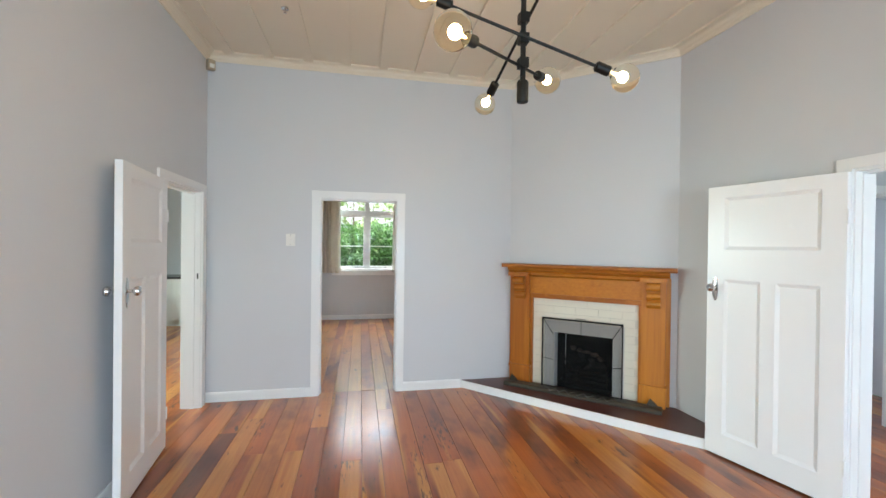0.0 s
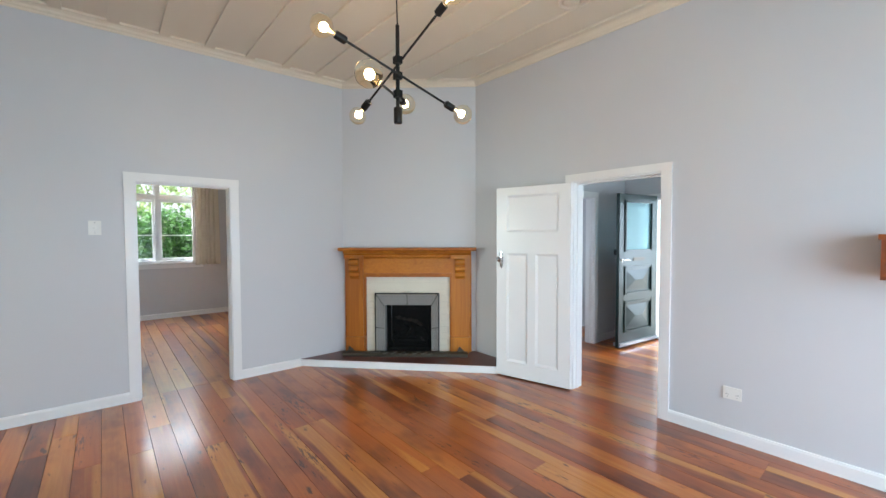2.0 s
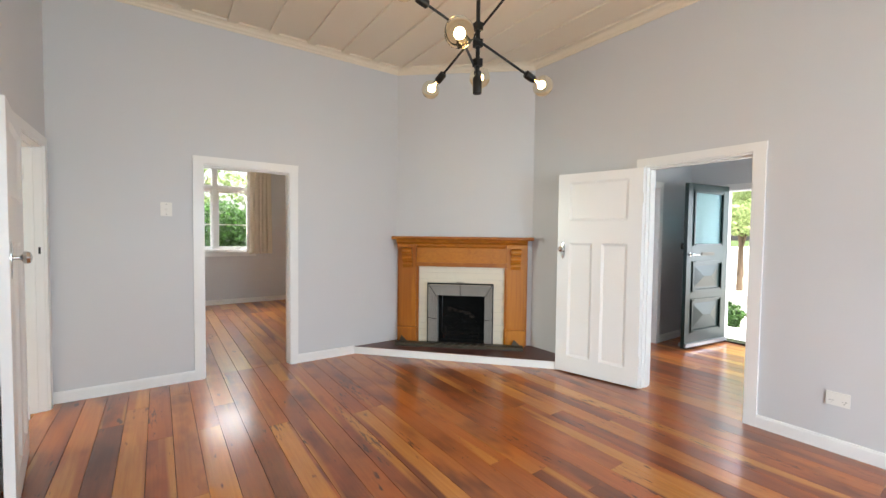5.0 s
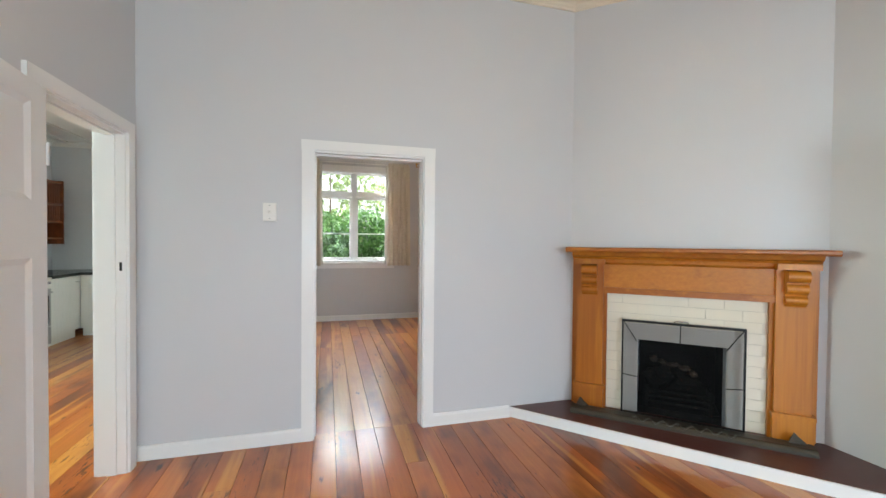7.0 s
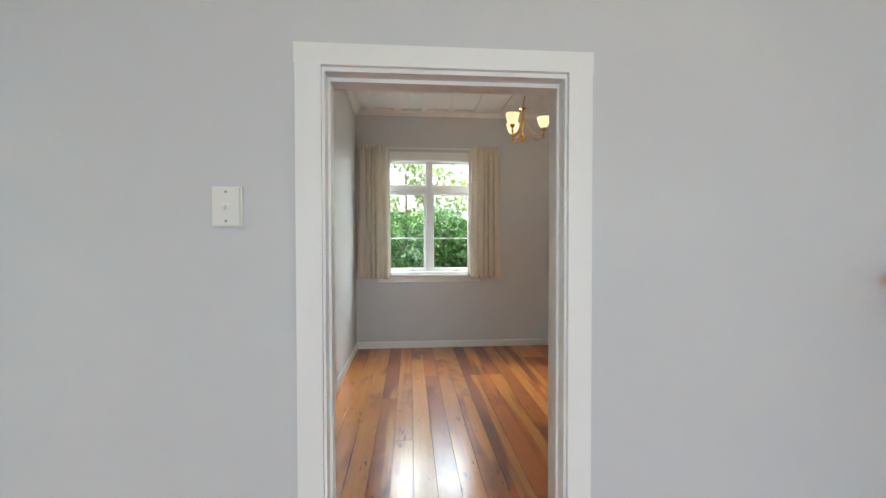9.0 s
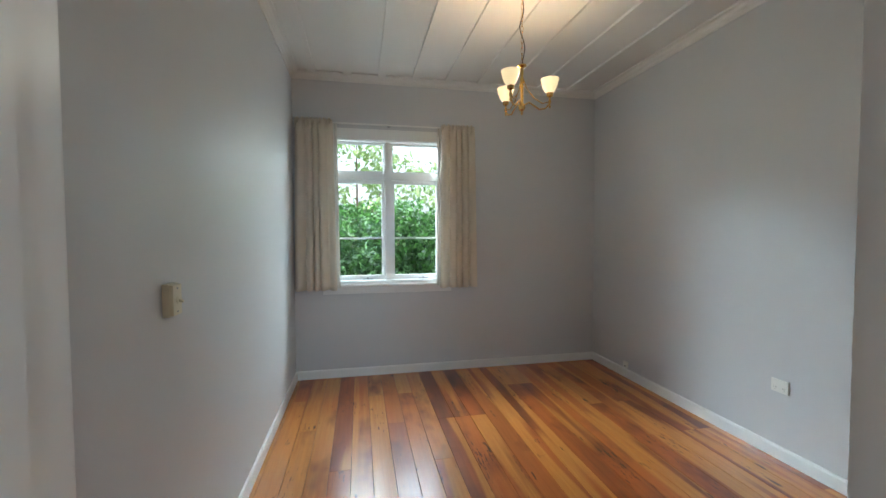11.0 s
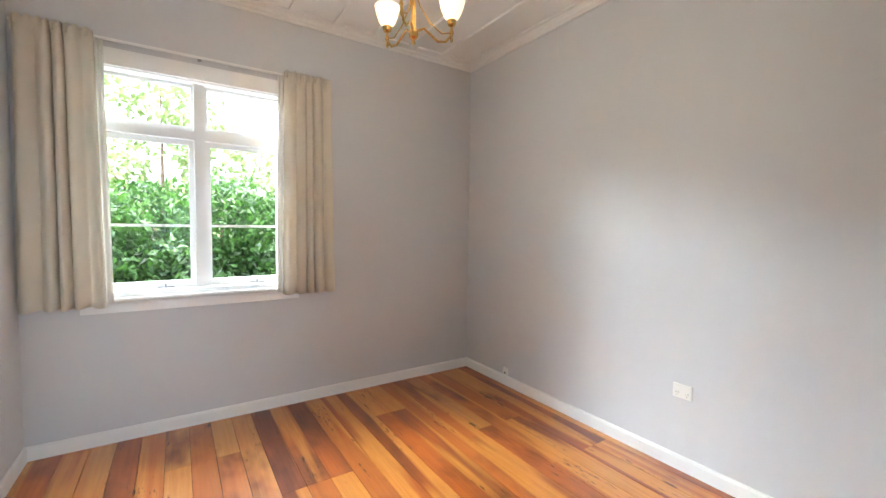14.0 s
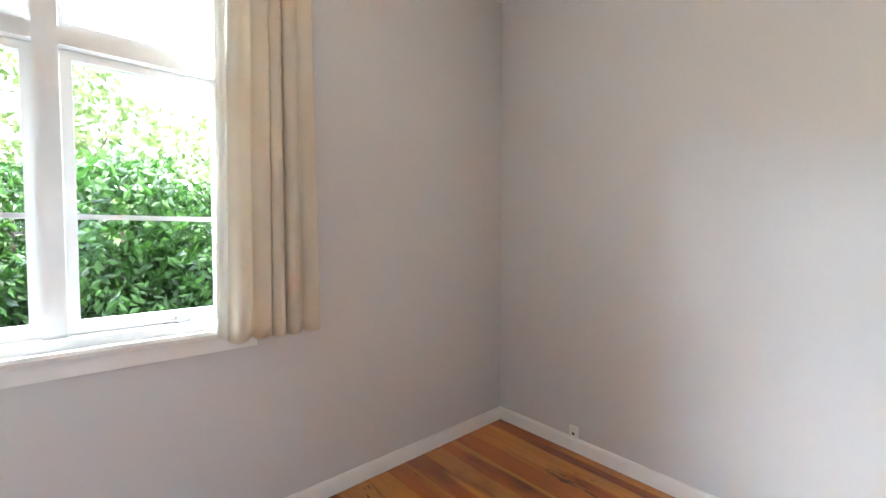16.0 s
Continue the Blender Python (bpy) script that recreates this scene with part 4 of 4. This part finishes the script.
part("casing", rbox(X1 - 0.004, X1 + 0.075, -0.02, -0.001, Z0 + 0.001, Z1 + 0.08, 0.004), M_WHITE, win)
part("casing", rbox(X0 + 0.004, X1 - 0.004, -0.022, -0.001, Z1 - 0.03, Z1 + 0.08, 0.004), M_WHITE, win)

rod = thing("curtain_rail", pose(0.15, BN - 0.055, 2.70), "thin white curtain rail above the window", "curtain rail")
part("rail", rbox(-0.95, 0.97, -0.006, 0.006, -0.008, 0.008, 0.002), M_WHITE, rod)
for x in (-0.9, 0.02, 0.92):
    part("bracket", rbox(x - 0.012, x + 0.012, 0.006, 0.054, -0.010, 0.012, 0.002), M_STEEL, rod, "small metal bracket")


def curtain(x0, x1, z0, z1, folds, seed, lining_side, label):
    """Gathered cloth: deep folds that start at a pinch-pleated heading and spread and wander downwards."""
    ob = thing("curtain", pose((x0 + x1) / 2, BN - 0.085, z0), label, "curtain", "curtains at the window")
    rng = random.Random(seed)
    ph = [rng.uniform(0, 6.28) for _ in range(6)]
    nx, nz, w, h = folds * 14, 34, x1 - x0, z1 - z0
    def at(i, j, back):
        u, v = i / nx, j / nz
        head = max(0.0, (v - 0.93) / 0.07)
        f = u * folds * 2 * math.pi + 1.1 * math.sin(u * 9 + ph[0]) + 0.12 * math.sin(v * 2 + ph[1] + u * 5)
        depth = (0.026 + 0.014 * math.sin(u * 11 + ph[2])) * (1 - 0.3 * v)
        y = depth * math.sin(f) * (1 - head) + head * 0.014 * math.sin(f * 2) + 0.004 * math.sin(v * 3 + u * 13 + ph[3])
        x = -w / 2 + w * u + 0.010 * math.cos(f) * (1 - head) + (0.5 - v) * 0.05 * (u - 0.5)
        z = v * h + (0.006 * math.sin(f + 1) if j == 0 else 0) + (0.012 * math.sin(f * 2 + 1) if j == nz else 0)
        return (x, y + back, z)
    bm = bmesh.new()
    g = [[bm.verts.new(at(i, j, 0)) for j in range(nz + 1)] for i in range(nx + 1)]
    for i in range(nx):
        for j in range(nz):
            bm.faces.new((g[i][j], g[i + 1][j], g[i + 1][j + 1], g[i][j + 1]))
    cloth = part("cloth", bm, M_CURTAIN, ob, "", True)
    cloth.modifiers.new("thickness", "SOLIDIFY").thickness = 0.002
    bm = bmesh.new()
    xa = (w / 2 - 0.01) if lining_side > 0 else (-w / 2 + 0.01)
    g = [[bm.verts.new((xa + lining_side * (i / 10) * 0.055 * (1.1 - 0.3 * j / 20), 0.018 + 0.008 * math.sin(i * 0.9 + j * 0.15), 0.02 + (h - 0.06) * j / 20)) for j in range(21)] for i in range(11)]
    for i in range(10):
        for j in range(20):
            bm.faces.new((g[i][j], g[i + 1][j], g[i + 1][j + 1], g[i][j + 1]))
    lining = part("lining", bm, M_LINING, ob, "pale thin curtain lining", True)
    lining.modifiers.new("thickness", "SOLIDIFY").thickness = 0.0015
    part("heading_tape", rbox(-w / 2 + 0.01, w / 2 - 0.01, 0.020, 0.026, h - 0.09, h - 0.02, 0.002), M_LINING, ob)


curtain(BW + 0.02, -0.40, 0.955, 2.73, 5, 3, 1, "cream linen curtain drawn back against the side wall")
curtain(0.73, 1.12, 0.95, 2.73, 5, 8, -1, "cream linen curtain drawn back beside the window")

socket(pose(BE, 6.40, 0.50, 0, 0, -90), "white double power socket low on the bedroom wall")
switch(pose(BW, 5.80, 1.31, 0, 0, 90), 0.075, 0.115, 0.035, "cream surface-mounted switch box on the wall", M_CREAM)
jack = thing("phone_jack", pose(BE, 8.02, 0.13, 0, 0, -90), "small white phone jack above the skirting", "phone jack")
part("plate", rbox(-0.03, 0.03, -0.016, -0.001, -0.03, 0.035, 0.003), M_PLASTIC, jack)
part("opening", rbox(-0.008, 0.008, -0.0168, -0.0158, -0.02, -0.004, 0.0002), M_BLACK, jack, "dark jack opening")


def chandelier(cx, cy):
    ob = thing("chandelier", pose(cx, cy, CB), "three-arm polished brass chandelier with frosted glass shades lit", "chandelier")
    z = lambda v: v - CB
    part("ceiling_rose", lathe([(0.055, 0), (0.052, -0.015), (0.02, -0.03), (0.006, -0.035)], 24), M_BRASS, ob, "", True)
    n, top, bot = 13, -0.035, z(2.70)
    for k in range(n):
        c = top + (bot - top) * (k + 0.5) / n
        half = (top - bot) / n * 0.62
        ring = [(0.008 * math.cos(a / 10 * 2 * math.pi), 0, half * math.sin(a / 10 * 2 * math.pi)) for a in range(11)]
        part("chain_link", moved(tube(ring, 0.0016, 6), Matrix.Translation((0, 0, c)) @ Matrix.Rotation(radians(90 * (k % 2)), 4, "Z")), M_BRASS, ob, "", True)
    part("cord", tube([(0.004 + 0.022 * math.sin(k / 24 * 9.5) * math.sin(k / 24 * math.pi), 0.012 * math.sin(k / 24 * 7), top + (bot - top) * k / 24) for k in range(25)], 0.003, 6), M_BLACK, ob, "black flex", True)
    part("stem", lathe([(0.004, z(2.705)), (0.03, z(2.698)), (0.032, z(2.69)), (0.012, z(2.68)), (0.010, z(2.62)), (0.014, z(2.60)), (0.010, z(2.56)), (0.010, z(2.45)), (0.016, z(2.43)), (0.024, z(2.415)), (0.020, z(2.395)), (0.008, z(2.385)), (0.010, z(2.372)), (0.003, z(2.357))], 20), M_BRASS, ob, "", True)
    spots = []
    for ang in (225, 345, 105):
        a = radians(ang)
        c, s = math.cos(a), math.sin(a)
        pts = [(0.012, 2.425), (0.05, 2.445), (0.085, 2.42), (0.12, 2.395), (0.16, 2.40), (0.185, 2.43), (0.19, 2.475)]
        arm = part("arm", tube([(r * c, r * s, z(v)) for r, v in pts], 0.006, 10), M_BRASS, ob, "", True)
        part("brace", tube([(r * c, r * s, z(v)) for r, v in ((0.012, 2.60), (0.03, 2.545), (0.08, 2.475), (0.14, 2.435), (0.182, 2.445))], 0.0035, 8), M_BRASS, arm, "", True)
        at = Matrix.Translation((0.19 * c, 0.19 * s, z(2.475)))
        part("finial", moved(lathe([(0.003, -0.075), (0.008, -0.06), (0.004, -0.05), (0.011, -0.03), (0.006, -0.01), (0.006, 0.0)], 12), at), M_BRASS, arm, "", True)
        part("gallery", moved(lathe([(0.008, 0), (0.02, 0.008), (0.024, 0.028), (0.022, 0.03)], 18), at), M_BRASS, arm, "", True)
        bm = lathe([(0.022, 0.028), (0.040, 0.05), (0.053, 0.085), (0.062, 0.125), (0.060, 0.125), (0.050, 0.085), (0.037, 0.052), (0.018, 0.03)], 28)
        sh = part("shade", moved(bm, at), M_CUP, ob, "glowing frosted glass tulip shade", True)
        sh.visible_shadow = False
        spots.append(Vector((cx + 0.19 * c, cy + 0.19 * s, CB + z(2.475) + 0.075)))
    return spots


for p in chandelier(0.96, 6.87):
    bulb_light("shade_light", p, 1.2, 0.04, (1.0, 0.87, 0.70))

# ---- kitchen ----
KX = -3.60                                              # cabinet fronts
def handle(parent, x, y, z):
    part("handle", moved(lathe([(0.001, 0.022), (0.014, 0.02), (0.026, 0.008), (0.03, 0)], 14), pose(x, y, z, 0, 90) @ Matrix.Diagonal((0.7, 1.2, 1, 1))), M_CHROME, parent, "chrome cup handle", True)


def drawer_unit(y0, y1):
    ob = thing("drawer_unit", pose(0, 0, 0), "white painted kitchen drawer unit with chrome cup handles", "kitchen cabinet", "kitchen base units")
    part("body", rbox(KW + 0.01, KX - 0.02, y0, y1, 0.12, 0.86, 0.002), M_CAB, ob)
    part("kickboard", rbox(KW + 0.05, KX - 0.06, y0, y1, 0, 0.12, 0.002), M_CAB, ob)
    for z0, z1 in ((0.71, 0.855), (0.42, 0.70), (0.125, 0.41)):
        d = part("drawer", rbox(KX - 0.02, KX, y0 + 0.003, y1 - 0.003, z0, z1, 0.004), M_CAB, ob)
        handle(d, KX, (y0 + y1) / 2, z0 + (z1 - z0) * 0.68)


drawer_unit(6.46, 7.06)
drawer_unit(5.84, 6.44)


def cupboard(name, m, w, label, h0=0.12, h1=0.86, depth=0.6, doors=1, kick=True):
    ob = thing(name, m, label, "kitchen cabinet", "kitchen base units" if kick else "kitchen wall units")
    part("body", rbox(0, w, 0.02, depth, h0, h1, 0.002), M_CAB, ob)
    if kick:
        part("kickboard", rbox(0, w, 0.06, depth, 0, h0, 0.002), M_CAB, ob)
    for k in range(doors):
        a, b = w * k / doors, w * (k + 1) / doors
        d = part("door", rbox(a + 0.003, b - 0.003, 0, 0.02, h0 + 0.003, h1 - 0.003, 0.003), M_CAB, ob)
        part("handle", rbox(b - 0.11, b - 0.04, -0.02, 0, *((h1 - 0.09, h1 - 0.075) if kick else (h0 + 0.05, h0 + 0.068)), 0.005), M_CHROME, d, "chrome handle")
        n = int((b - a) / 0.07)
        for i in range(1, n):
            x = a + (b - a) * i / n
            part("groove_strip", rbox(x - 0.004, x + 0.004, -0.002, 0.0, h0 + 0.02, h1 - 0.02, 0.001, 1), M_CAB, d)
    return ob


cupboard("base_cupboard", pose(KX, 7.70, 0, 0, 0, 90), 0.62, "white painted kitchen base cupboard beside the oven", doors=1)
for k in range(4):
    cupboard("base_cupboard", pose(KX + 0.003 + k * 0.605, KN - 0.625, 0), 0.6, "white painted base cupboard under the dark worktop")
setting("worktop", rbox(KW + 0.002, KX + 0.02, 5.84, 7.075, 0.862, 0.90, 0.004), M_SHELF, "worktop with timber edge", "worktop")
setting("worktop_corner", boxes((KW + 0.002, KX + 0.02, 7.70, 8.30, 0.862, 0.90), (KW + 0.002, BW - TW - 0.01, 8.302, KN - 0.002, 0.862, 0.90)), M_BENCH, "dark laminate kitchen worktop", "worktop")
upper = cupboard("wall_cabinet", pose(KW + 0.33, 7.03, 0, 0, 0, 90), 0.90, "white wall cabinet above the splashback", 1.655, 2.15, 0.325, 1, False)
cupboard("wall_cabinet", pose(KW + 0.33, 6.11, 0, 0, 0, 90), 0.90, "white wall cabinet above the splashback", 1.655, 2.15, 0.325, 1, False)
setting("trim_cabinet_top", rbox(KW + 0.002, KW + 0.36, 6.09, 7.95, 2.152, 2.18, 0.004), M_SHELF, "timber cornice strip on the wall cabinets", "trim")
rack = thing("plate_rack", pose(KW, 8.0, 1.29), "dark-stained wooden plate rack hung on the kitchen wall", "plate rack")
part("side_panel", rbox(0.002, 0.32, 0, 0.02, 0.0, 0.90, 0.004), M_SHELF, rack)
part("side_panel", rbox(0.002, 0.32, 0.60, 0.62, 0.0, 0.90, 0.004), M_SHELF, rack)
for z0 in (0.07, 0.30, 0.55, 0.86):
    part("rail", rbox(0.02, 0.31, 0.02, 0.60, z0, z0 + 0.022, 0.003), M_SHELF, rack)
for k in range(11):
    for z0, z1 in ((0.322, 0.55), (0.572, 0.86)):
        part("dowel", moved(lathe([(0.006, z0), (0.006, z1)], 8), pose(0.29, 0.06 + k * 0.05, 0)), M_SHELF, rack)
part("back", rbox(0.002, 0.012, 0.02, 0.60, 0.0, 0.90, 0.002), M_SHELF, rack)
splash = thing("splashback", pose(KW, 6.1, 0.905), "pale green glazed tile splashback", "tiling")
part("grout", boxes((0.001, 0.005, 0, 1.80, 0, 0.745)), M_GROUT, splash)
for i in range(12):
    for j in range(5):
        part("tile", boxes((0.005, 0.010, i * 0.15 + 0.002, (i + 1) * 0.15 - 0.002, j * 0.149 + 0.002, (j + 1) * 0.149 - 0.002)), M_SPLASH, splash)
switch(pose(KW, 8.35, 1.07, 0, 0, 90), label="white switch plate on the kitchen wall")

oven = thing("oven", pose(KX, 7.085, 0, 0, 0, 90), "freestanding stainless steel oven with black glass door", "oven")
part("body", rbox(0, 0.60, 0.012, 0.60, 0.08, 0.885, 0.004), M_STEEL, oven)
part("hob", rbox(0, 0.60, 0.0, 0.60, 0.887, 0.905, 0.003), M_OVEN, oven, "black ceramic hob")
part("control_panel", moved(rbox(0.0, 0.60, -0.02, 0.012, 0.75, 0.885, 0.01, 3), pose(0, 0, 0)), M_PLASTIC, oven, "white control panel")
part("display", boxes((0.25, 0.36, -0.022, -0.0195, 0.80, 0.85)), M_OVEN, oven, "dark clock display")
for x in (0.06, 0.11, 0.16, 0.44, 0.49, 0.54):
    part("dial", moved(lathe([(0.018, 0), (0.016, 0.018), (0.004, 0.02)], 14), pose(x, -0.02, 0.82, 90)), M_STEEL, oven, "", True)
d = part("oven_door", rbox(0.005, 0.595, -0.012, 0.012, 0.28, 0.74, 0.005), M_STEEL, oven)
part("window", boxes((0.05, 0.55, -0.016, -0.0115, 0.31, 0.66)), M_OVEN, d, "black oven glass")
part("handle", tube([(0.05, -0.012, 0.70), (0.05, -0.05, 0.705), (0.55, -0.05, 0.705), (0.55, -0.012, 0.70)], 0.009, 10), M_STEEL, d, "steel bar handle", True)
part("drawer", rbox(0.005, 0.595, -0.012, 0.012, 0.06, 0.27, 0.004), M_STEEL, oven)
for x in (0.04, 0.56):
    part("foot", moved(lathe([(0.018, 0), (0.018, 0.08)], 10), pose(x, 0.06, 0)), M_BLACK, oven)
    part("foot", moved(lathe([(0.018, 0), (0.018, 0.08)], 10), pose(x, 0.52, 0)), M_BLACK, oven)
flue = thing("wall_pipe_box", pose(KW, 7.69, 2.182), "white boxed pipe above the wall cabinets", "pipe box")
part("casing", rbox(0.002, 0.11, -0.06, 0.06, 0, CK - 2.182, 0.004), M_WHITE, flue)
klamp = thing("ceiling_lamp", pose(-2.35, 4.95, CK), "round white glass kitchen ceiling lamp", "ceiling lamp")
part("base", lathe([(0.14, 0), (0.14, -0.02)], 28), M_WHITE, klamp, "", True)
part("shade", lathe([(0.19, -0.02), (0.185, -0.05), (0.15, -0.085), (0.08, -0.105), (0.002, -0.11)], 32), M_PLASTIC, klamp, "white opal glass shade", True)

# ---- garden ----
setting("ground", boxes((-250, 250, -250, 250, -0.62, -0.35)), M_GRASS, "green lawn round the house", "ground")
# far wider than a drive: the pale sheet stands in for outdoor glare
setting("pavement", boxes((HE + TW + 1.1, 110, -30, 30, -0.36, -0.335)), M_CONCRETE, "pale concrete driveway, spread wide to stand in for outdoor glare", "driveway")
setting("porch", boxes((HE + TW, HE + TW + 1.1, 0.6, 3.0, -0.36, -0.03)), M_CONCRETE, "pale concrete front porch", "porch")


def leaves(centre, size, n, leaf, seed, shell=0.55):
    """Folded four-cornered leaves, thicker towards an uneven outline."""
    rng = np.random.default_rng(seed)
    d = rng.normal(size=(n, 3))
    d /= np.linalg.norm(d, axis=1)[:, None]
    lumps = np.array([0.75 + 0.35 * noise.noise(Vector(v) * 2.2 + Vector((seed, 0, 0))) for v in d])
    r = (shell + (1 - shell) * rng.random(n) ** 0.7) * lumps
    c = d * r[:, None] * np.array(size) + np.array(centre)
    a = rng.normal(size=(n, 3)); a[:, 2] -= 0.5
    a /= np.linalg.norm(a, axis=1)[:, None]
    b = np.cross(a, d + 0.6 * rng.normal(size=(n, 3)))
    b /= np.linalg.norm(b, axis=1)[:, None] + 1e-9
    k = np.cross(a, b)
    s = (leaf * (0.6 + 0.8 * rng.random(n)))[:, None]
    pts = np.stack([c - a * s, c + b * s * 0.5 + k * s * 0.15, c + a * s, c - b * s * 0.5 + k * s * 0.15], 1).reshape(-1, 3)
    i = np.arange(n) * 4
    return pts, np.concatenate([np.stack([i, i + 1, i + 2], 1), np.stack([i, i + 2, i + 3], 1)])


def plant(name, x, y, ground, clumps, n, leaf, material, seed, label, category, trunk):
    ob = thing(name, pose(x, y, ground), label, category, name.replace("_", " ") + "s in the garden")
    rng = random.Random(seed)
    bms = [tube([(0, 0, 0), (0.05, 0.03, trunk * 0.5), (0, 0, trunk)], [0.10, 0.07, 0.05], 8)]
    pts, faces, k = [], [], 0
    for j, (dx, dy, dz, sx, sy, sz) in enumerate(clumps):
        bms.append(tube([(0, 0, trunk * 0.6), (dx * 0.5, dy * 0.5, (trunk * 0.6 + dz) / 2 + 0.1), (dx, dy, dz)], [0.04, 0.025, 0.01], 6))
        p, f = leaves((dx, dy, dz), (sx, sy, sz), n if dz < 1.6 or trunk > 1.5 else n // 2, leaf, seed + j)
        pts.append(p), faces.append(f + k)
        k += len(p)
    part("trunk", joined(*bms), M_BARK, ob)
    me = bpy.data.meshes.new("crown")
    me.from_pydata(np.concatenate(pts).tolist(), [], np.concatenate(faces).tolist())
    me.materials.append(material)
    crown = new("crown", me)
    crown.parent = ob
    return tagged(crown, kind="stuff")


G = -0.35
for k, (x, y, h) in enumerate(((-2.4, 11.2, 2.2), (-0.9, 11.0, 2.1), (0.5, 11.1, 2.3), (1.9, 11.0, 2.2), (3.4, 11.3, 2.4), (-0.3, 12.5, 2.3), (1.3, 12.7, 2.2))):
    plant("shrub", x, y, G, [(-0.35, -0.2, h * 0.38, 0.75, 0.65, 0.8), (0.4, 0.0, h * 0.45, 0.8, 0.7, 0.9), (0, 0.1, h * 0.85, 0.8, 0.7, 0.75), (0.1, -0.35, h * 0.2, 0.8, 0.5, 0.5)], 4600, 0.048, M_LEAF, 20 + 7 * k, "dense green leafy shrub outside the window", "shrub", 1.0)
for k, (x, y) in enumerate(((-3.2, 14.0), (-0.2, 14.6), (2.8, 14.2), (5.6, 15.0))):
    plant("tree", x, y, G, [(-0.9, 0, 3.0, 1.1, 1.0, 0.9), (0.8, 0.2, 3.4, 1.2, 1.0, 1.0), (0, -0.3, 4.3, 1.2, 1.1, 0.9), (0.3, 0.3, 2.2, 1.2, 0.9, 0.8)], 650, 0.075, M_LEAFB, 80 + 9 * k, "tall bright green tree behind the shrubs", "tree", 2.4)
for k, (x, y, s) in enumerate(((11.3, 3.25, 0.52), (7.2, 2.95, 0.36), (12.0, 2.5, 0.55))):
    plant("box_shrub", x, y, G, [(0, 0, s * 1.05, s, s, s * 0.95)], 3500, 0.03, M_LEAF, 140 + k, "clipped round green shrub by the path", "shrub", 0.5)
for k, (x, y) in enumerate(((11.5, 3.3), (13.5, 0.2), (14.5, 5.2), (19.0, 3.6), (20.0, 7.0), (22.0, 5.0))):
    plant("tree", x, y, G, [(-0.4, 0, 2.3, 1.3, 1.2, 0.7), (0.6, 0.5, 3.0, 1.3, 1.2, 0.8), (0, -0.6, 3.5, 1.2, 1.2, 0.8)], 1300, 0.075, M_LEAFB, 170 + 5 * k, "light green garden tree beyond the path", "tree", 2.2)

# ---- floor boards ----
ROOMS = [(KW, XW - TW, KS - TW, KN), (XW - TW, BW - TW, YS - TW, KN), (BW - TW, BE, YS - TW, BN), (BE, XE + TW, YS - TW, BS), (XE + TW, HE + 0.01, HS - TW, 4.4)]
setting_floor = setting("floor", boxes(*[(*r, -0.12, -0.012) for r in ROOMS]), M_GAP, "varnished reddish native timber board floor", "floor")
rng = random.Random(11)
cache = {}
BWID = 0.139


def board(bm, x, y0, y1):
    """A board with eased long edges."""
    e, zt = 0.0010, 0.0
    xs = [(x + 0.0007, zt - 0.003), (x + 0.0007 + e, zt), (x + BWID - 0.0007 - e, zt), (x + BWID - 0.0007, zt - 0.003)]
    a, b = [bm.verts.new((p, y0 + 0.0006, z)) for p, z in xs], [bm.verts.new((p, y1 - 0.0006, z)) for p, z in xs]
    for i in range(3):
        bm.faces.new((a[i], a[i + 1], b[i + 1], b[i]))
    lo = [bm.verts.new((p, y, -0.0119)) for p, y in ((xs[0][0], y0), (xs[3][0], y0), (xs[3][0], y1), (xs[0][0], y1))]
    bm.faces.new((lo[0], lo[1], a[3], a[2], a[1], a[0])), bm.faces.new((lo[2], lo[3], b[0], b[1], b[2], b[3]))
    bm.faces.new((lo[1], lo[2], b[3], a[3])), bm.faces.new((lo[3], lo[0], a[0], b[0]))


def board_mesh(length, material):
    key = round(length, 2), material.name
    if key not in cache:
        bm = bmesh.new()
        board(bm, 0, 0, key[0])
        me = bpy.data.meshes.new("floor_board")
        bm.to_mesh(me)
        bm.free()
        me.materials.append(material)
        cache[key] = me
    return cache[key]


far, far_gold, count = bmesh.new(), bmesh.new(), 0
SPLIT = YN + 0.07                                        # boards of the two rooms meet under the doorway
x = KW
while x + BWID < HE + 0.08:
    room = next((r for r in ROOMS if r[0] <= x + BWID / 2 < r[1]), ROOMS[-1])
    kitchen = x < XW - TW
    start = YS - 1.5 * rng.random()
    while start < room[3]:
        stop = start + rng.choice((1.6, 2.4, 3.0, 3.6, 4.2))
        if start < SPLIT - 0.05 < stop and not kitchen:
            stop = SPLIT
        y, length = max(start, room[2]), min(stop, room[3]) - max(start, room[2])
        start = stop
        if length < 0.05:
            continue
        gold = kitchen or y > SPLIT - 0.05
        near = XW - 0.1 < x < XE and y + length > -0.6 and y < BN
        if near and count < 300:
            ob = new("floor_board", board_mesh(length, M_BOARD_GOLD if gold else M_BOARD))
            ob.location = (x, y, 0)
            ob.parent = setting_floor
            count += 1
        else:
            board(far_gold if gold else far, x, y, y + length)
    x += BWID
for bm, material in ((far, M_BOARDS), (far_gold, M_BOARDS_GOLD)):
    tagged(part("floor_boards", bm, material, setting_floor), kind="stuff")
